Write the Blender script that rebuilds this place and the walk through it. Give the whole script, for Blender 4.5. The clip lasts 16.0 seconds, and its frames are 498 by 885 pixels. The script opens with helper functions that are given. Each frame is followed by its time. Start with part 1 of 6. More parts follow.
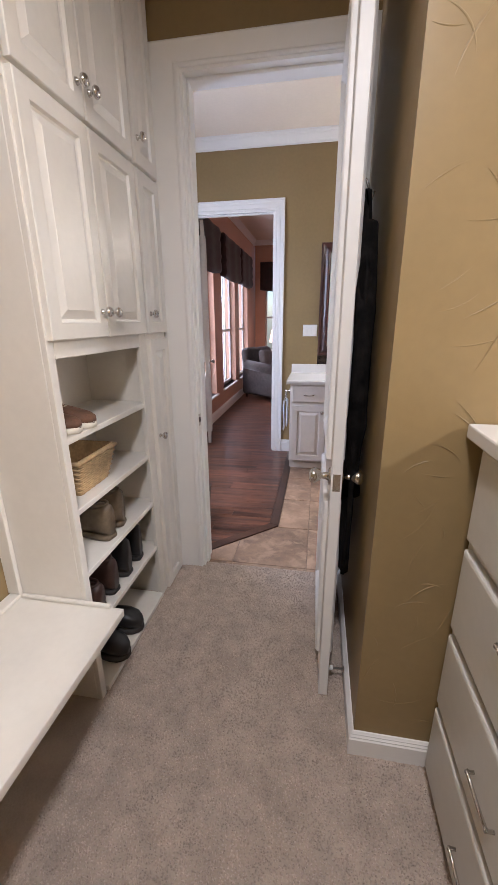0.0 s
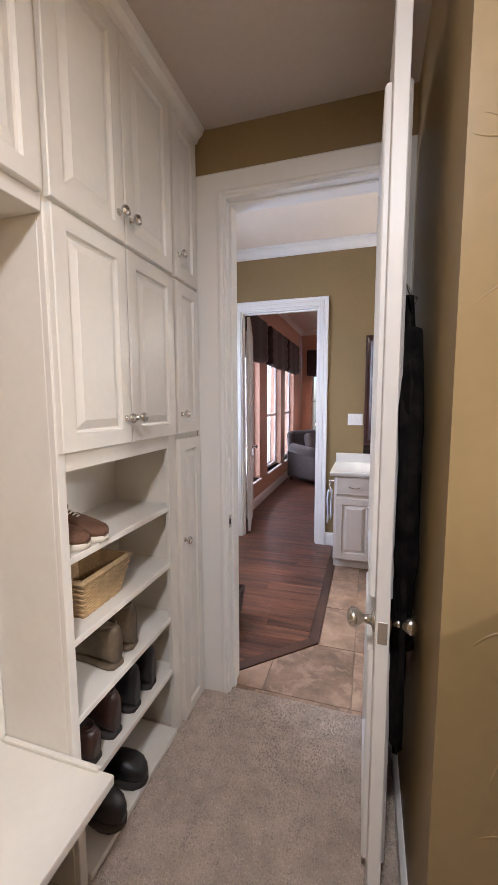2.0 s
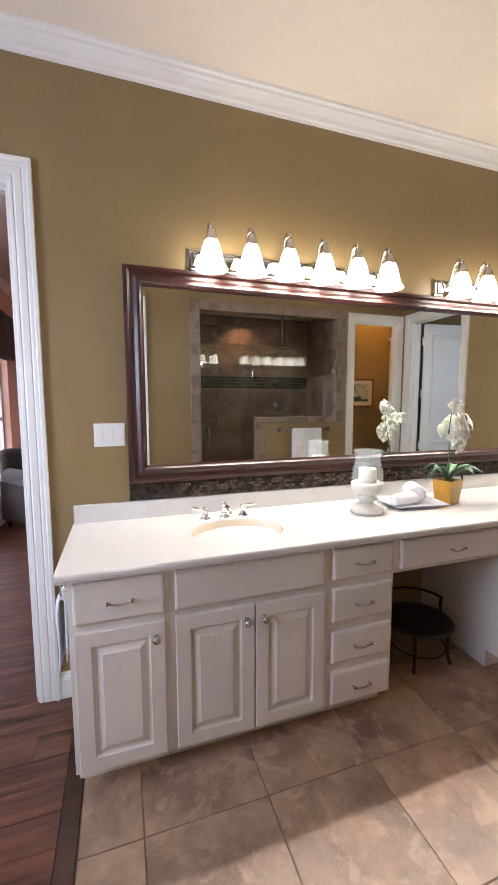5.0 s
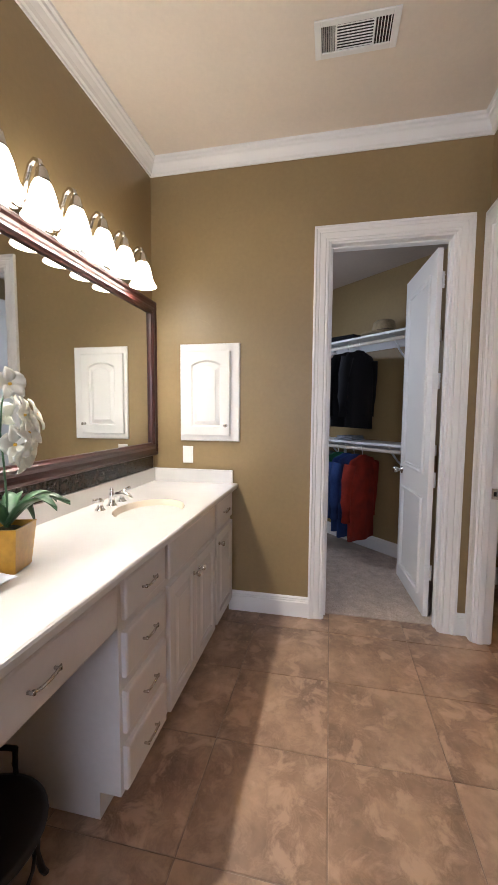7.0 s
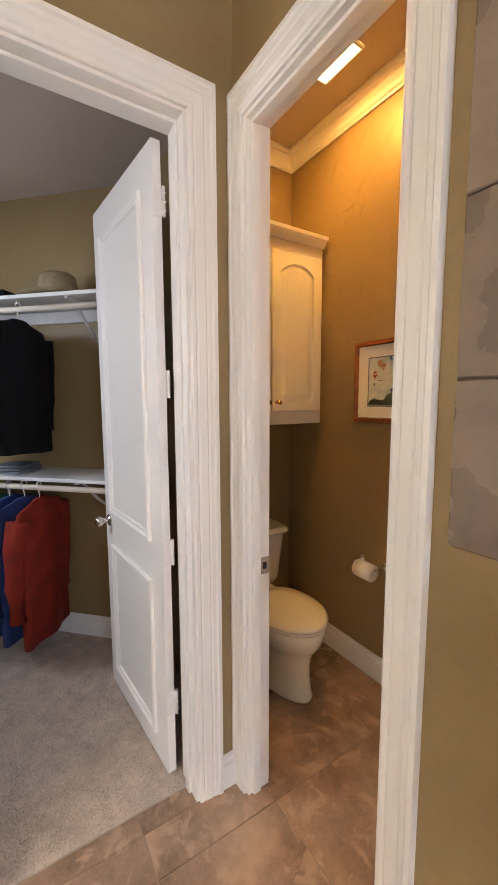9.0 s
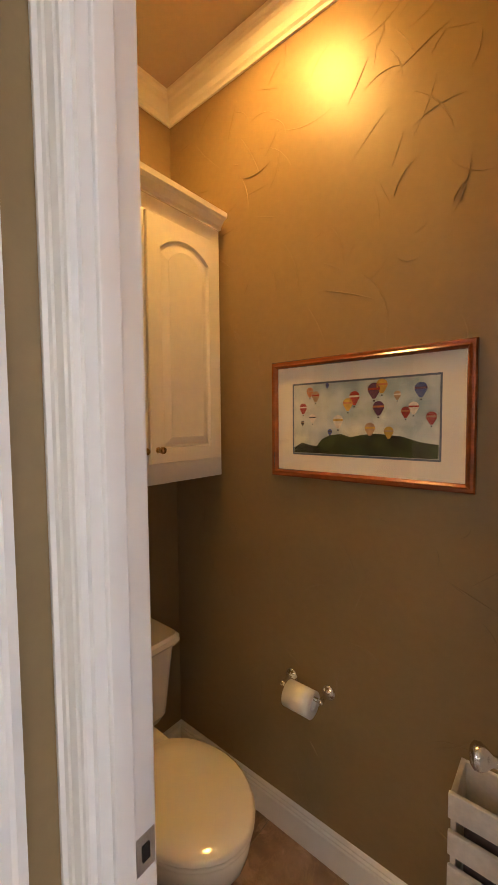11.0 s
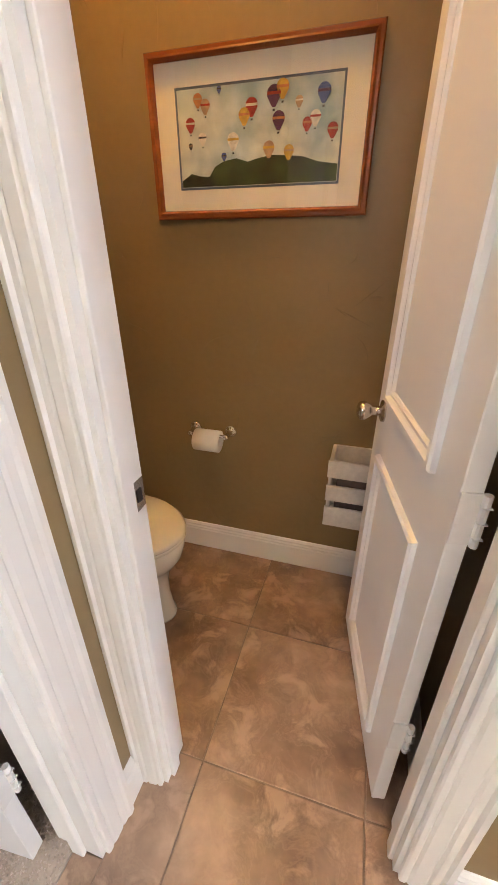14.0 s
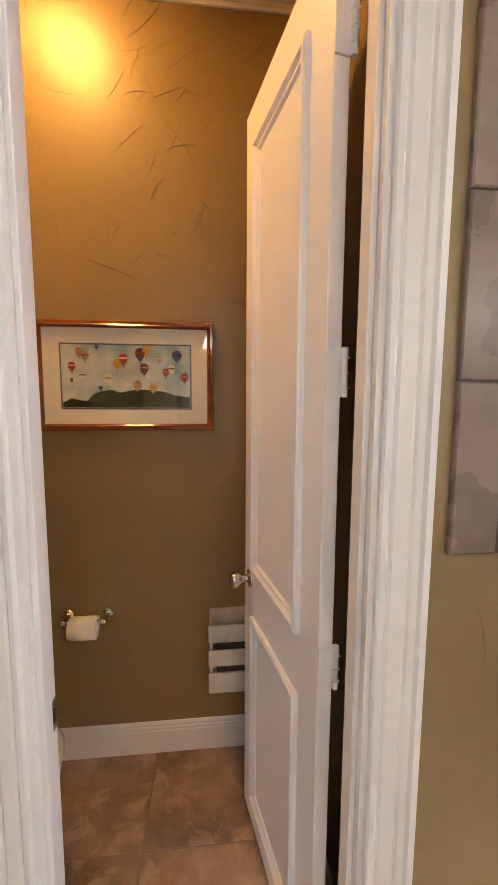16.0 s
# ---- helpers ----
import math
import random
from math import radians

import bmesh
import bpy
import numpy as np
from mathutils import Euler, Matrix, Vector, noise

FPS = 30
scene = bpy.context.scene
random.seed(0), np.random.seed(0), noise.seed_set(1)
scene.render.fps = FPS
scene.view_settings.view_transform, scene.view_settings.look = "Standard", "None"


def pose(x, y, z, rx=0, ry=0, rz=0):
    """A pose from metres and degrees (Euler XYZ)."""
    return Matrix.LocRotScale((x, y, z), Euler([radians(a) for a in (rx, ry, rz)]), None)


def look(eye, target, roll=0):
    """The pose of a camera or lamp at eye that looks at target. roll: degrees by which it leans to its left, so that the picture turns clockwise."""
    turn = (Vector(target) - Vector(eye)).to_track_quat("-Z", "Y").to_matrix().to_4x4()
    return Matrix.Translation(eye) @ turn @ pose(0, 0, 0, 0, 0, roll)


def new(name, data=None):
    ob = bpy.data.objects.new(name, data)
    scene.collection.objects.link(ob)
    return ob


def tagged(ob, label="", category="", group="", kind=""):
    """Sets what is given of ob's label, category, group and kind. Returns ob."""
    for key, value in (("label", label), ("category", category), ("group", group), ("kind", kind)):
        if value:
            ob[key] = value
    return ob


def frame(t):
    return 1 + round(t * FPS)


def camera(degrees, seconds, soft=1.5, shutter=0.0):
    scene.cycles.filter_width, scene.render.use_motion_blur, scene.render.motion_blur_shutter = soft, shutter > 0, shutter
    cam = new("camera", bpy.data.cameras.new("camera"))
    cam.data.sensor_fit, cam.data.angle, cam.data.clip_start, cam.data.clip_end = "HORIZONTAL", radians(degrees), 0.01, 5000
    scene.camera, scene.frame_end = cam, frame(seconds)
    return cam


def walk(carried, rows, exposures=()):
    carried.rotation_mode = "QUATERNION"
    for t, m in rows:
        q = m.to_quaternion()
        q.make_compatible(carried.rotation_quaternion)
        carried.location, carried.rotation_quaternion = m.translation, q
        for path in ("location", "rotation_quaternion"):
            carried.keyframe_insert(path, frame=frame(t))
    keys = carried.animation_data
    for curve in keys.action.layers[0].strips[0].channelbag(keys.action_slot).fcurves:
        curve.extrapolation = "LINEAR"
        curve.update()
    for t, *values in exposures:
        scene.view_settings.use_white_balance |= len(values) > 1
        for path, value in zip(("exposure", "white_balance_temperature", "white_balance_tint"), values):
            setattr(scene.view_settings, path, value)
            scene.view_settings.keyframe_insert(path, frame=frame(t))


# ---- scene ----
cam = camera(65.6, 16.0)
PATH = [
    (0, (0.28, -4.194, 1.426), (-0.056, -2.316, 0.824), -0.4),
    (0.5, (0.368, -4.19, 1.465), (-0.193, -2.347, 0.927), -0.3),
    (1, (0.431, -4.188, 1.483), (-0.167, -2.328, 1.053), -0.3),
    (1.5, (0.423, -4.155, 1.509), (-0.172, -2.275, 1.175), -0.2),
    (2, (0.306, -3.997, 1.517), (-0.283, -2.098, 1.3), -0.2),
    (2.5, (0.163, -3.706, 1.496), (-0.343, -1.78, 1.31), -0.3),
    (3, (0.095, -3.358, 1.494), (-0.247, -1.397, 1.301), -0.3),
    (3.2, (0.07, -3.208, 1.503), (-0.229, -1.239, 1.314), -0.1),
    (5.3, (0.288, -1.829, 1.476), (1.185, -0.055, 1.26), -0.1),
    (5.5, (0.331, -1.71, 1.473), (1.423, -0.049, 1.252), -0.1),
    (6, (0.544, -1.508, 1.465), (2.03, -0.191, 1.228), -0.1),
    (6.5, (0.8, -1.337, 1.38), (2.595, -0.472, 1.208), 0.4),
    (7, (1.052, -1.225, 1.38), (3.004, -0.818, 1.224), 0.4),
    (7.5, (1.351, -1.211, 1.403), (3.343, -1.181, 1.221), -0.2),
    (8, (1.769, -1.243, 1.462), (3.735, -1.545, 1.262), -0.2),
    (8.1, (1.845, -1.253, 1.468), (3.801, -1.613, 1.259), -0.1),
    (8.5, (2.099, -1.305, 1.517), (3.961, -2.004, 1.303), -0.2),
    (9, (2.379, -1.385, 1.529), (4.056, -2.451, 1.31), -0.2),
    (9.5, (2.614, -1.513, 1.578), (4.14, -2.79, 1.374), -0.2),
    (10, (2.801, -1.649, 1.63), (4.16, -3.111, 1.506), -0.0),
    (12.3, (3.055, -1.902, 1.416), (4.27, -3.484, 1.266), 0.0),
    (12.5, (3.042, -1.87, 1.358), (4.252, -3.418, 0.984), 0.1),
    (13, (3.132, -1.786, 1.281), (4.206, -3.234, 0.415), 0.2),
    (13.5, (3.165, -1.784, 1.292), (4.091, -3.306, 0.384), -0.1),
    (14, (3.143, -1.659, 1.331), (3.66, -3.365, 0.425), -0.3),
    (14.5, (3.158, -1.565, 1.355), (3.357, -3.338, 0.451), -0.7),
    (15, (3.165, -1.483, 1.478), (3.152, -3.301, 0.643), -0.7),
    (15.5, (3.186, -1.424, 1.522), (2.966, -3.380, 1.170), 0.2),
    (16, (3.210, -1.452, 1.529), (3.007, -3.430, 1.314), 0.3),
]
EXPOSURES = [(0.0, 0.40, 5650, 15), (2.0, 0.42, 5750, 15), (3.0, 0.45, 6300, 20), (5.5, 0.38, 5750, 14), (6.0, -0.03, 5800, 16), (7.5, 0.45, 5900, 14), (9.0, 0.75, 6300, 15), (10.0, 0.48, 6300, 17), (12.5, 1.0, 5050, 9), (13.0, 1.1, 5550, 11), (13.5, 1.15, 5800, 13), (14.0, 1.15, 5900, 13), (14.5, 1.1, 5700, 11), (15.0, 1.08, 5850, 13), (15.5, 0.85, 5850, 15), (16.0, 0.78, 5850, 17)]
walk(cam, [(t, look(eye, target, roll)) for t, eye, target, roll in PATH], EXPOSURES)

# ---- world and lamps ----
world = bpy.data.worlds.new("sky")
scene.world = world
world.use_nodes = True
wn = world.node_tree
sky = wn.nodes.new("ShaderNodeTexSky")
sky.sky_type, sky.sun_disc = "NISHITA", False
sky.sun_elevation, sky.sun_rotation = radians(38), radians(130)
wn.links.new(sky.outputs[0], wn.nodes["Background"].inputs[0])
wn.nodes["Background"].inputs[1].default_value = 0.14


def lamp(name, kind, energy, color, m, **kw):
    d = bpy.data.lights.new(name, kind)
    d.energy, d.color = energy, color
    for k, v in kw.items():
        if k == "size":
            d.size = v
        if k == "size_y":
            d.shape, d.size_y = "RECTANGLE", v
        if k == "angle":
            d.angle = v
        if k == "soft":
            d.shadow_soft_size = v
        if k == "spot":
            d.spot_size, d.spot_blend = radians(v), 0.6
    ob = new(name, d)
    ob.matrix_world = m
    return ob


lamp("sun", "SUN", 2.5, (1, 0.95, 0.88), look((15, -12, 16), (0, 0, 0)), angle=radians(0.6))
# daylight that enters through the windows; the bathroom's is assumed, out of view
lamp("window_light", "AREA", 36, (0.80, 0.86, 1.0), look((-1.71, -1.25, 1.75), (1.5, -1.20, 0.6)), size=1.0, size_y=1.2)
for wy, wl in ((0.925, 0.93), (2.325, 0.93), (3.57, 0.88)):
    lamp("window_light", "AREA", 20, (0.96, 0.92, 1.0), look((-1.40, wy, 1.465), (2, wy, 1.465)), size=wl, size_y=2.1)
# ceiling lamps of the L-shaped closet and the shower
lamp("closet_lamp", "AREA", 26, (1.0, 0.95, 0.88), look((0.26, -4.32, 2.66), (0.26, -4.32, 0)), size=0.24, size_y=0.24)
lamp("closet_lamp", "AREA", 100, (1.0, 0.92, 0.80), look((2.75, -4.0, 2.66), (2.75, -4.0, 0)), size=0.30, size_y=0.30)
# area lamp added by the unseen north wall brightens walk-in and its door
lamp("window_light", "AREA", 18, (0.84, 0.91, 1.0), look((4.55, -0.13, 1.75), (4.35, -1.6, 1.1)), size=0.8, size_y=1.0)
SHOWER_W = 30
lamp("shower_lamp", "SPOT", SHOWER_W, (1.0, 0.62, 0.36), look((1.75, -2.80, 2.60), (1.75, -2.95, 0)), soft=0.05, spot=110)


# ---- materials ----
def mat(name, color, rough=0.5, metal=0.0, vary=0.12, scale=6.0, fine=60.0, bump=0.0, bump_scale=80.0, coat=0.0, per=0.0, spec=0.5, stretch=(1, 1, 1), dark=None, sheen=0.0, veins=0.0):
    m = bpy.data.materials.new(name)
    m.use_nodes = True
    nt = m.node_tree
    N, L = nt.nodes, nt.links
    p = N["Principled BSDF"]
    p.inputs["Roughness"].default_value, p.inputs["Metallic"].default_value = rough, metal
    p.inputs["Coat Weight"].default_value, p.inputs["Specular IOR Level"].default_value = coat, spec
    p.inputs["Sheen Weight"].default_value = sheen
    tc = N.new("ShaderNodeTexCoord")
    mp = N.new("ShaderNodeMapping")
    mp.inputs["Scale"].default_value = stretch
    L.new(tc.outputs["Object"], mp.inputs["Vector"])
    vec = mp.outputs["Vector"]
    if per:
        oi = N.new("ShaderNodeObjectInfo")
        ad = N.new("ShaderNodeVectorMath")
        ad.operation = "MULTIPLY_ADD"
        cb = N.new("ShaderNodeCombineXYZ")
        for i in range(3):
            L.new(oi.outputs["Random"], cb.inputs[i])
        L.new(cb.outputs[0], ad.inputs[0])
        ad.inputs[1].default_value = (37, 23, 51)
        L.new(vec, ad.inputs[2])
        vec = ad.outputs[0]
    n1, n2 = N.new("ShaderNodeTexNoise"), N.new("ShaderNodeTexNoise")
    n1.inputs["Scale"].default_value, n2.inputs["Scale"].default_value = scale, fine
    n1.inputs["Detail"].default_value, n2.inputs["Detail"].default_value = 5, 3
    L.new(vec, n1.inputs["Vector"])
    L.new(vec, n2.inputs["Vector"])
    c = Vector(color)
    lo = Vector(dark) if dark else c * (1 - 2.0 * vary)
    hi = c * (1 + 1.2 * vary)
    r1 = N.new("ShaderNodeMapRange")
    r1.inputs[1].default_value, r1.inputs[2].default_value = 0.32, 0.68
    L.new(n1.outputs[0], r1.inputs[0])
    mix = N.new("ShaderNodeMix")
    mix.data_type = "RGBA"
    mix.inputs[6].default_value, mix.inputs[7].default_value = (*lo, 1), (*hi, 1)
    L.new(r1.outputs[0], mix.inputs[0])
    mul = N.new("ShaderNodeMix")
    mul.data_type, mul.blend_type = "RGBA", "MULTIPLY"
    mul.inputs[0].default_value = min(1.0, vary * 3)
    L.new(mix.outputs[2], mul.inputs[6])
    r2 = N.new("ShaderNodeMapRange")
    r2.inputs[1].default_value, r2.inputs[2].default_value, r2.inputs[3].default_value, r2.inputs[4].default_value = 0.3, 0.7, 0.7, 1.12
    L.new(n2.outputs[0], r2.inputs[0])
    L.new(r2.outputs[0], mul.inputs[7])
    out = mul.outputs[2]
    if veins:
        nv = N.new("ShaderNodeTexNoise")
        nv.inputs["Scale"].default_value, nv.inputs["Detail"].default_value, nv.inputs["Distortion"].default_value = 10.0, 8, 0.45
        nv.inputs["Roughness"].default_value = 0.60
        L.new(vec, nv.inputs["Vector"])
        rv = N.new("ShaderNodeMapRange")
        rv.inputs[1].default_value, rv.inputs[2].default_value, rv.inputs[3].default_value, rv.inputs[4].default_value = 0.50, 0.62, 0.0, veins * 0.8
        L.new(nv.outputs[0], rv.inputs[0])
        mv = N.new("ShaderNodeMix")
        mv.data_type = "RGBA"
        mv.inputs[7].default_value = (c.x * 1.42, c.y * 1.46, c.z * 1.52, 1)
        L.new(rv.outputs[0], mv.inputs[0])
        L.new(out, mv.inputs[6])
        out = mv.outputs[2]
        sb = N.new("ShaderNodeMath")
        sb.operation = "SUBTRACT"
        sb.inputs[1].default_value = 0.47
        L.new(nv.outputs[0], sb.inputs[0])
        ab = N.new("ShaderNodeMath")
        ab.operation = "ABSOLUTE"
        L.new(sb.outputs[0], ab.inputs[0])
        rv = N.new("ShaderNodeMapRange")
        rv.inputs[1].default_value, rv.inputs[2].default_value, rv.inputs[3].default_value, rv.inputs[4].default_value = 0.0, 0.035, veins * 0.16, 0.0
        L.new(ab.outputs[0], rv.inputs[0])
        mv = N.new("ShaderNodeMix")
        mv.data_type = "RGBA"
        mv.inputs[7].default_value = (min(0.7, c.x * 1.65), min(0.7, c.y * 1.7), min(0.7, c.z * 1.75), 1)
        L.new(rv.outputs[0], mv.inputs[0])
        L.new(out, mv.inputs[6])
        out = mv.outputs[2]
    if per:
        hs = N.new("ShaderNodeHueSaturation")
        r3 = N.new("ShaderNodeMapRange")
        r3.inputs[3].default_value, r3.inputs[4].default_value = 1 - per, 1 + per
        L.new(oi.outputs["Random"], r3.inputs[0])
        L.new(r3.outputs[0], hs.inputs["Value"])
        L.new(out, hs.inputs["Color"])
        out = hs.outputs[0]
    L.new(out, p.inputs["Base Color"])
    rr = N.new("ShaderNodeMapRange")
    rr.inputs[3].default_value, rr.inputs[4].default_value = max(0.02, rough * 0.82), min(1, rough * 1.18)
    L.new(n1.outputs[0], rr.inputs[0])
    L.new(rr.outputs[0], p.inputs["Roughness"])
    if bump:
        n3 = N.new("ShaderNodeTexNoise")
        n3.inputs["Scale"].default_value, n3.inputs["Detail"].default_value = bump_scale, 4
        L.new(vec, n3.inputs["Vector"])
        b = N.new("ShaderNodeBump")
        b.inputs["Strength"].default_value, b.inputs["Distance"].default_value = min(1, bump), 0.004
        L.new(n3.outputs[0], b.inputs["Height"])
        L.new(b.outputs[0], p.inputs["Normal"])
    return m


def glow(name, color, strength):
    m = bpy.data.materials.new(name)
    m.use_nodes = True
    p = m.node_tree.nodes["Principled BSDF"]
    p.inputs["Base Color"].default_value = (0.9, 0.88, 0.84, 1)
    p.inputs["Emission Color"].default_value = (*color, 1)
    p.inputs["Emission Strength"].default_value = strength
    return m


def glassy(name, color=(1, 1, 1), rough=0.0, ior=1.45):
    m = bpy.data.materials.new(name)
    m.use_nodes = True
    p = m.node_tree.nodes["Principled BSDF"]
    p.inputs["Base Color"].default_value = (*color, 1)
    p.inputs["Roughness"].default_value, p.inputs["Transmission Weight"].default_value = rough, 1.0
    p.inputs["IOR"].default_value = ior
    return m


PAINT = mat("tan_wall_paint", (0.285, 0.200, 0.090), 0.42, vary=0.05, scale=1.4, fine=35, bump=0.22, bump_scale=14)
PINK = mat("terracotta_wall_paint", (0.60, 0.36, 0.25), 0.5, vary=0.05, scale=1.2, fine=40, bump=0.15, bump_scale=16)
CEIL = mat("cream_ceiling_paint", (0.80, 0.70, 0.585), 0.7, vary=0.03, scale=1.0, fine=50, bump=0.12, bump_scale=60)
# closet ceilings get little light; their dimness is put into this colour
DIM_CEIL = mat("dimmed_ceiling_paint", (0.52, 0.44, 0.37), 0.7, vary=0.04, scale=1.0, fine=50, bump=0.15, bump_scale=50)
TRIM = mat("white_trim_paint", (0.83, 0.81, 0.775), 0.42, vary=0.008, scale=3, fine=30)
CABINET = mat("ivory_cabinet_paint", (0.76, 0.72, 0.65), 0.32, vary=0.025, scale=3, fine=40, bump=0.03, bump_scale=30)
VANITY = mat("greige_vanity_paint", (0.66, 0.605, 0.555), 0.33, vary=0.03, scale=3, fine=40, bump=0.03, bump_scale=30)
DRESSER = mat("grey_dresser_paint", (0.60, 0.57, 0.51), 0.35, vary=0.03, scale=3, fine=40, bump=0.03, bump_scale=30)
MARBLE = mat("white_cultured_marble", (0.68, 0.655, 0.62), 0.12, vary=0.02, scale=2.5, fine=12, coat=0.4)
BOWL = mat("cream_bowl_marble", (0.72, 0.62, 0.47), 0.12, vary=0.02, scale=2.5, fine=12, coat=0.4)
PORCELAIN = mat("ivory_porcelain", (0.82, 0.77, 0.67), 0.08, vary=0.01, scale=2, fine=20, coat=0.5)
TILE = mat("brown_stone_tile", (0.322, 0.212, 0.138), 0.38, vary=0.20, scale=4.2, fine=22, bump=0.45, bump_scale=20, per=0.07, dark=(0.165, 0.100, 0.066), veins=0.9)
GROUT = mat("brown_grout", (0.27, 0.195, 0.142), 0.85, vary=0.15, scale=8, fine=90, bump=0.3, bump_scale=200)
SHOWER_TILE = mat("brown_shower_tile", (0.21, 0.125, 0.08), 0.30, vary=0.25, scale=5, fine=25, bump=0.1, bump_scale=25, per=0.15)
FRAME_TILE = mat("grey_brown_travertine", (0.27, 0.205, 0.16), 0.28, vary=0.09, scale=6, fine=30, bump=0.15, bump_scale=40, per=0.12)
WOOD = mat("brown_scraped_oak_plank", (0.155, 0.062, 0.033), 0.34, vary=0.36, scale=5, fine=34, bump=0.35, bump_scale=18, per=0.16, stretch=(0.35, 4, 4), coat=0.1)
WOOD_EDGE = mat("dark_oak_border", (0.080, 0.038, 0.023), 0.3, vary=0.25, scale=4, fine=50, bump=0.1, bump_scale=40, per=0.1)
CARPET = mat("taupe_pile", (0.48, 0.395, 0.325), 0.95, vary=0.09, scale=7, fine=170, bump=0.6, bump_scale=150, spec=0.1, sheen=0.2)
MAHOGANY = mat("dark_mahogany", (0.050, 0.012, 0.009), 0.36, vary=0.2, scale=5, fine=50, coat=0.12, stretch=(0.3, 3, 3))
CHROME = mat("brushed_nickel", (0.62, 0.59, 0.55), 0.22, metal=1.0, vary=0.03)
POLISHED = mat("polished_chrome", (0.80, 0.80, 0.80), 0.07, metal=1.0, vary=0.01)
BRASS = mat("aged_brass", (0.55, 0.38, 0.18), 0.25, metal=1.0, vary=0.05)
HINGE = mat("painted_hinge", (0.80, 0.775, 0.74), 0.38, vary=0.03)
DARK = mat("dark_gap_shadow_paint", (0.02, 0.016, 0.014), 0.8)
IRON = mat("black_wrought_iron", (0.018, 0.015, 0.014), 0.45, metal=0.4, vary=0.1)
SHADE = glow("lit_opal_glass", (1.0, 0.90, 0.70), 10.0)
BULB = glow("lit_bulb", (1.0, 0.92, 0.78), 520.0)
WCGLOW = glow("lit_frosted_lens", (1.0, 0.50, 0.095), 82.0)
GLASS = glassy("clear_glass")
THIN_GLASS = mat("thin_clear_glass", (0.80, 0.85, 0.86), 0.04, vary=0.0)
THIN_GLASS.node_tree.nodes["Principled BSDF"].inputs["Alpha"].default_value = 0.13
SHOWER_GLASS = glassy("shower_glass", (0.90, 0.95, 0.93))
MIRROR = mat("silvered_mirror", (0.76, 0.775, 0.75), 0.015, metal=1.0, vary=0.0)
WAX = mat("ivory_wax", (0.85, 0.80, 0.68), 0.5, vary=0.02)
STONE = mat("pale_stone", (0.66, 0.63, 0.56), 0.5, vary=0.06, scale=10, bump=0.1)
PAPER = mat("white_tissue_paper", (0.86, 0.845, 0.81), 0.9, vary=0.02, scale=20, fine=120, bump=0.1, bump_scale=160)
TOWEL = mat("white_terry", (0.84, 0.84, 0.86), 0.95, vary=0.05, scale=20, fine=200, bump=0.9, bump_scale=220, spec=0.1)
POT = mat("mustard_glaze", (0.50, 0.26, 0.03), 0.3, vary=0.12, scale=8, coat=0.3)
LEAF = mat("dark_green_leaf", (0.035, 0.10, 0.035), 0.4, vary=0.2, scale=10)
PETAL = mat("white_orchid_petal", (0.86, 0.85, 0.74), 0.6, vary=0.04, scale=20)
POLLEN = mat("yellow_orchid_throat", (0.70, 0.45, 0.05), 0.6)
SOIL = mat("potting_moss", (0.05, 0.045, 0.02), 0.9, bump=0.8, bump_scale=90)


# ---- mesh helpers ----
def part(name, bm, material, parent=None, label="", smooth=False):
    me = bpy.data.meshes.new(name)
    bm.normal_update()
    bm.to_mesh(me)
    bm.free()
    if smooth:
        for p in me.polygons:
            p.use_smooth = True
    if material:
        me.materials.append(material)
    ob = new(name, me)
    if parent is not None:
        ob.parent = parent
    if label:
        ob["label"] = label
    return ob


def empty(name, m=None, label="", category="", group="", kind=""):
    ob = new(name)
    ob.empty_display_size = 0.1
    if m is not None:
        ob.matrix_world = m
    return tagged(ob, label, category, group, kind)


def box(x0, x1, y0, y1, z0, z1, b=0.0, bm=None):
    t = bmesh.new()
    bmesh.ops.create_cube(t, size=1)
    for v in t.verts:
        v.co = Vector(((x0 + x1) / 2 + v.co.x * (x1 - x0), (y0 + y1) / 2 + v.co.y * (y1 - y0), (z0 + z1) / 2 + v.co.z * (z1 - z0)))
    if b:
        bmesh.ops.bevel(t, geom=t.edges[:], offset=b, segments=1 if b < 0.004 else 2, affect="EDGES", profile=0.5)
    bmesh.ops.recalc_face_normals(t, faces=t.faces[:])
    if bm is None:
        return t
    join(bm, t)
    return bm


def join(bm, other, m=None):
    me = bpy.data.meshes.new("tmp")
    other.to_mesh(me)
    other.free()
    if m is not None:
        me.transform(m)
    bm.from_mesh(me)
    bpy.data.meshes.remove(me)
    return bm


def moved(bm, m):
    bmesh.ops.transform(bm, matrix=m, verts=bm.verts[:])
    return bm


def loft(rings, closed=True, cap0=False, cap1=False, bm=None):
    bm = bm or bmesh.new()
    vs = [[bm.verts.new(p) for p in r] for r in rings]
    n = len(rings[0])
    for a, b in zip(vs, vs[1:]):
        for i in range(n if closed else n - 1):
            j = (i + 1) % n
            bm.faces.new((a[i], a[j], b[j], b[i]))
    if cap0:
        bm.faces.new(vs[0][::-1])
    if cap1:
        bm.faces.new(vs[-1])
    bmesh.ops.recalc_face_normals(bm, faces=bm.faces[:])
    return bm


def lathe(profile, n=24, m=None, bm=None, sx=1.0, sy=1.0):
    rings = [[(max(r, 1e-4) * sx * math.cos(2 * math.pi * i / n), max(r, 1e-4) * sy * math.sin(2 * math.pi * i / n), z) for i in range(n)] for r, z in profile]
    t = loft(rings, True, True, True)
    if m is not None:
        moved(t, m)
    return join(bm, t) if bm is not None else t


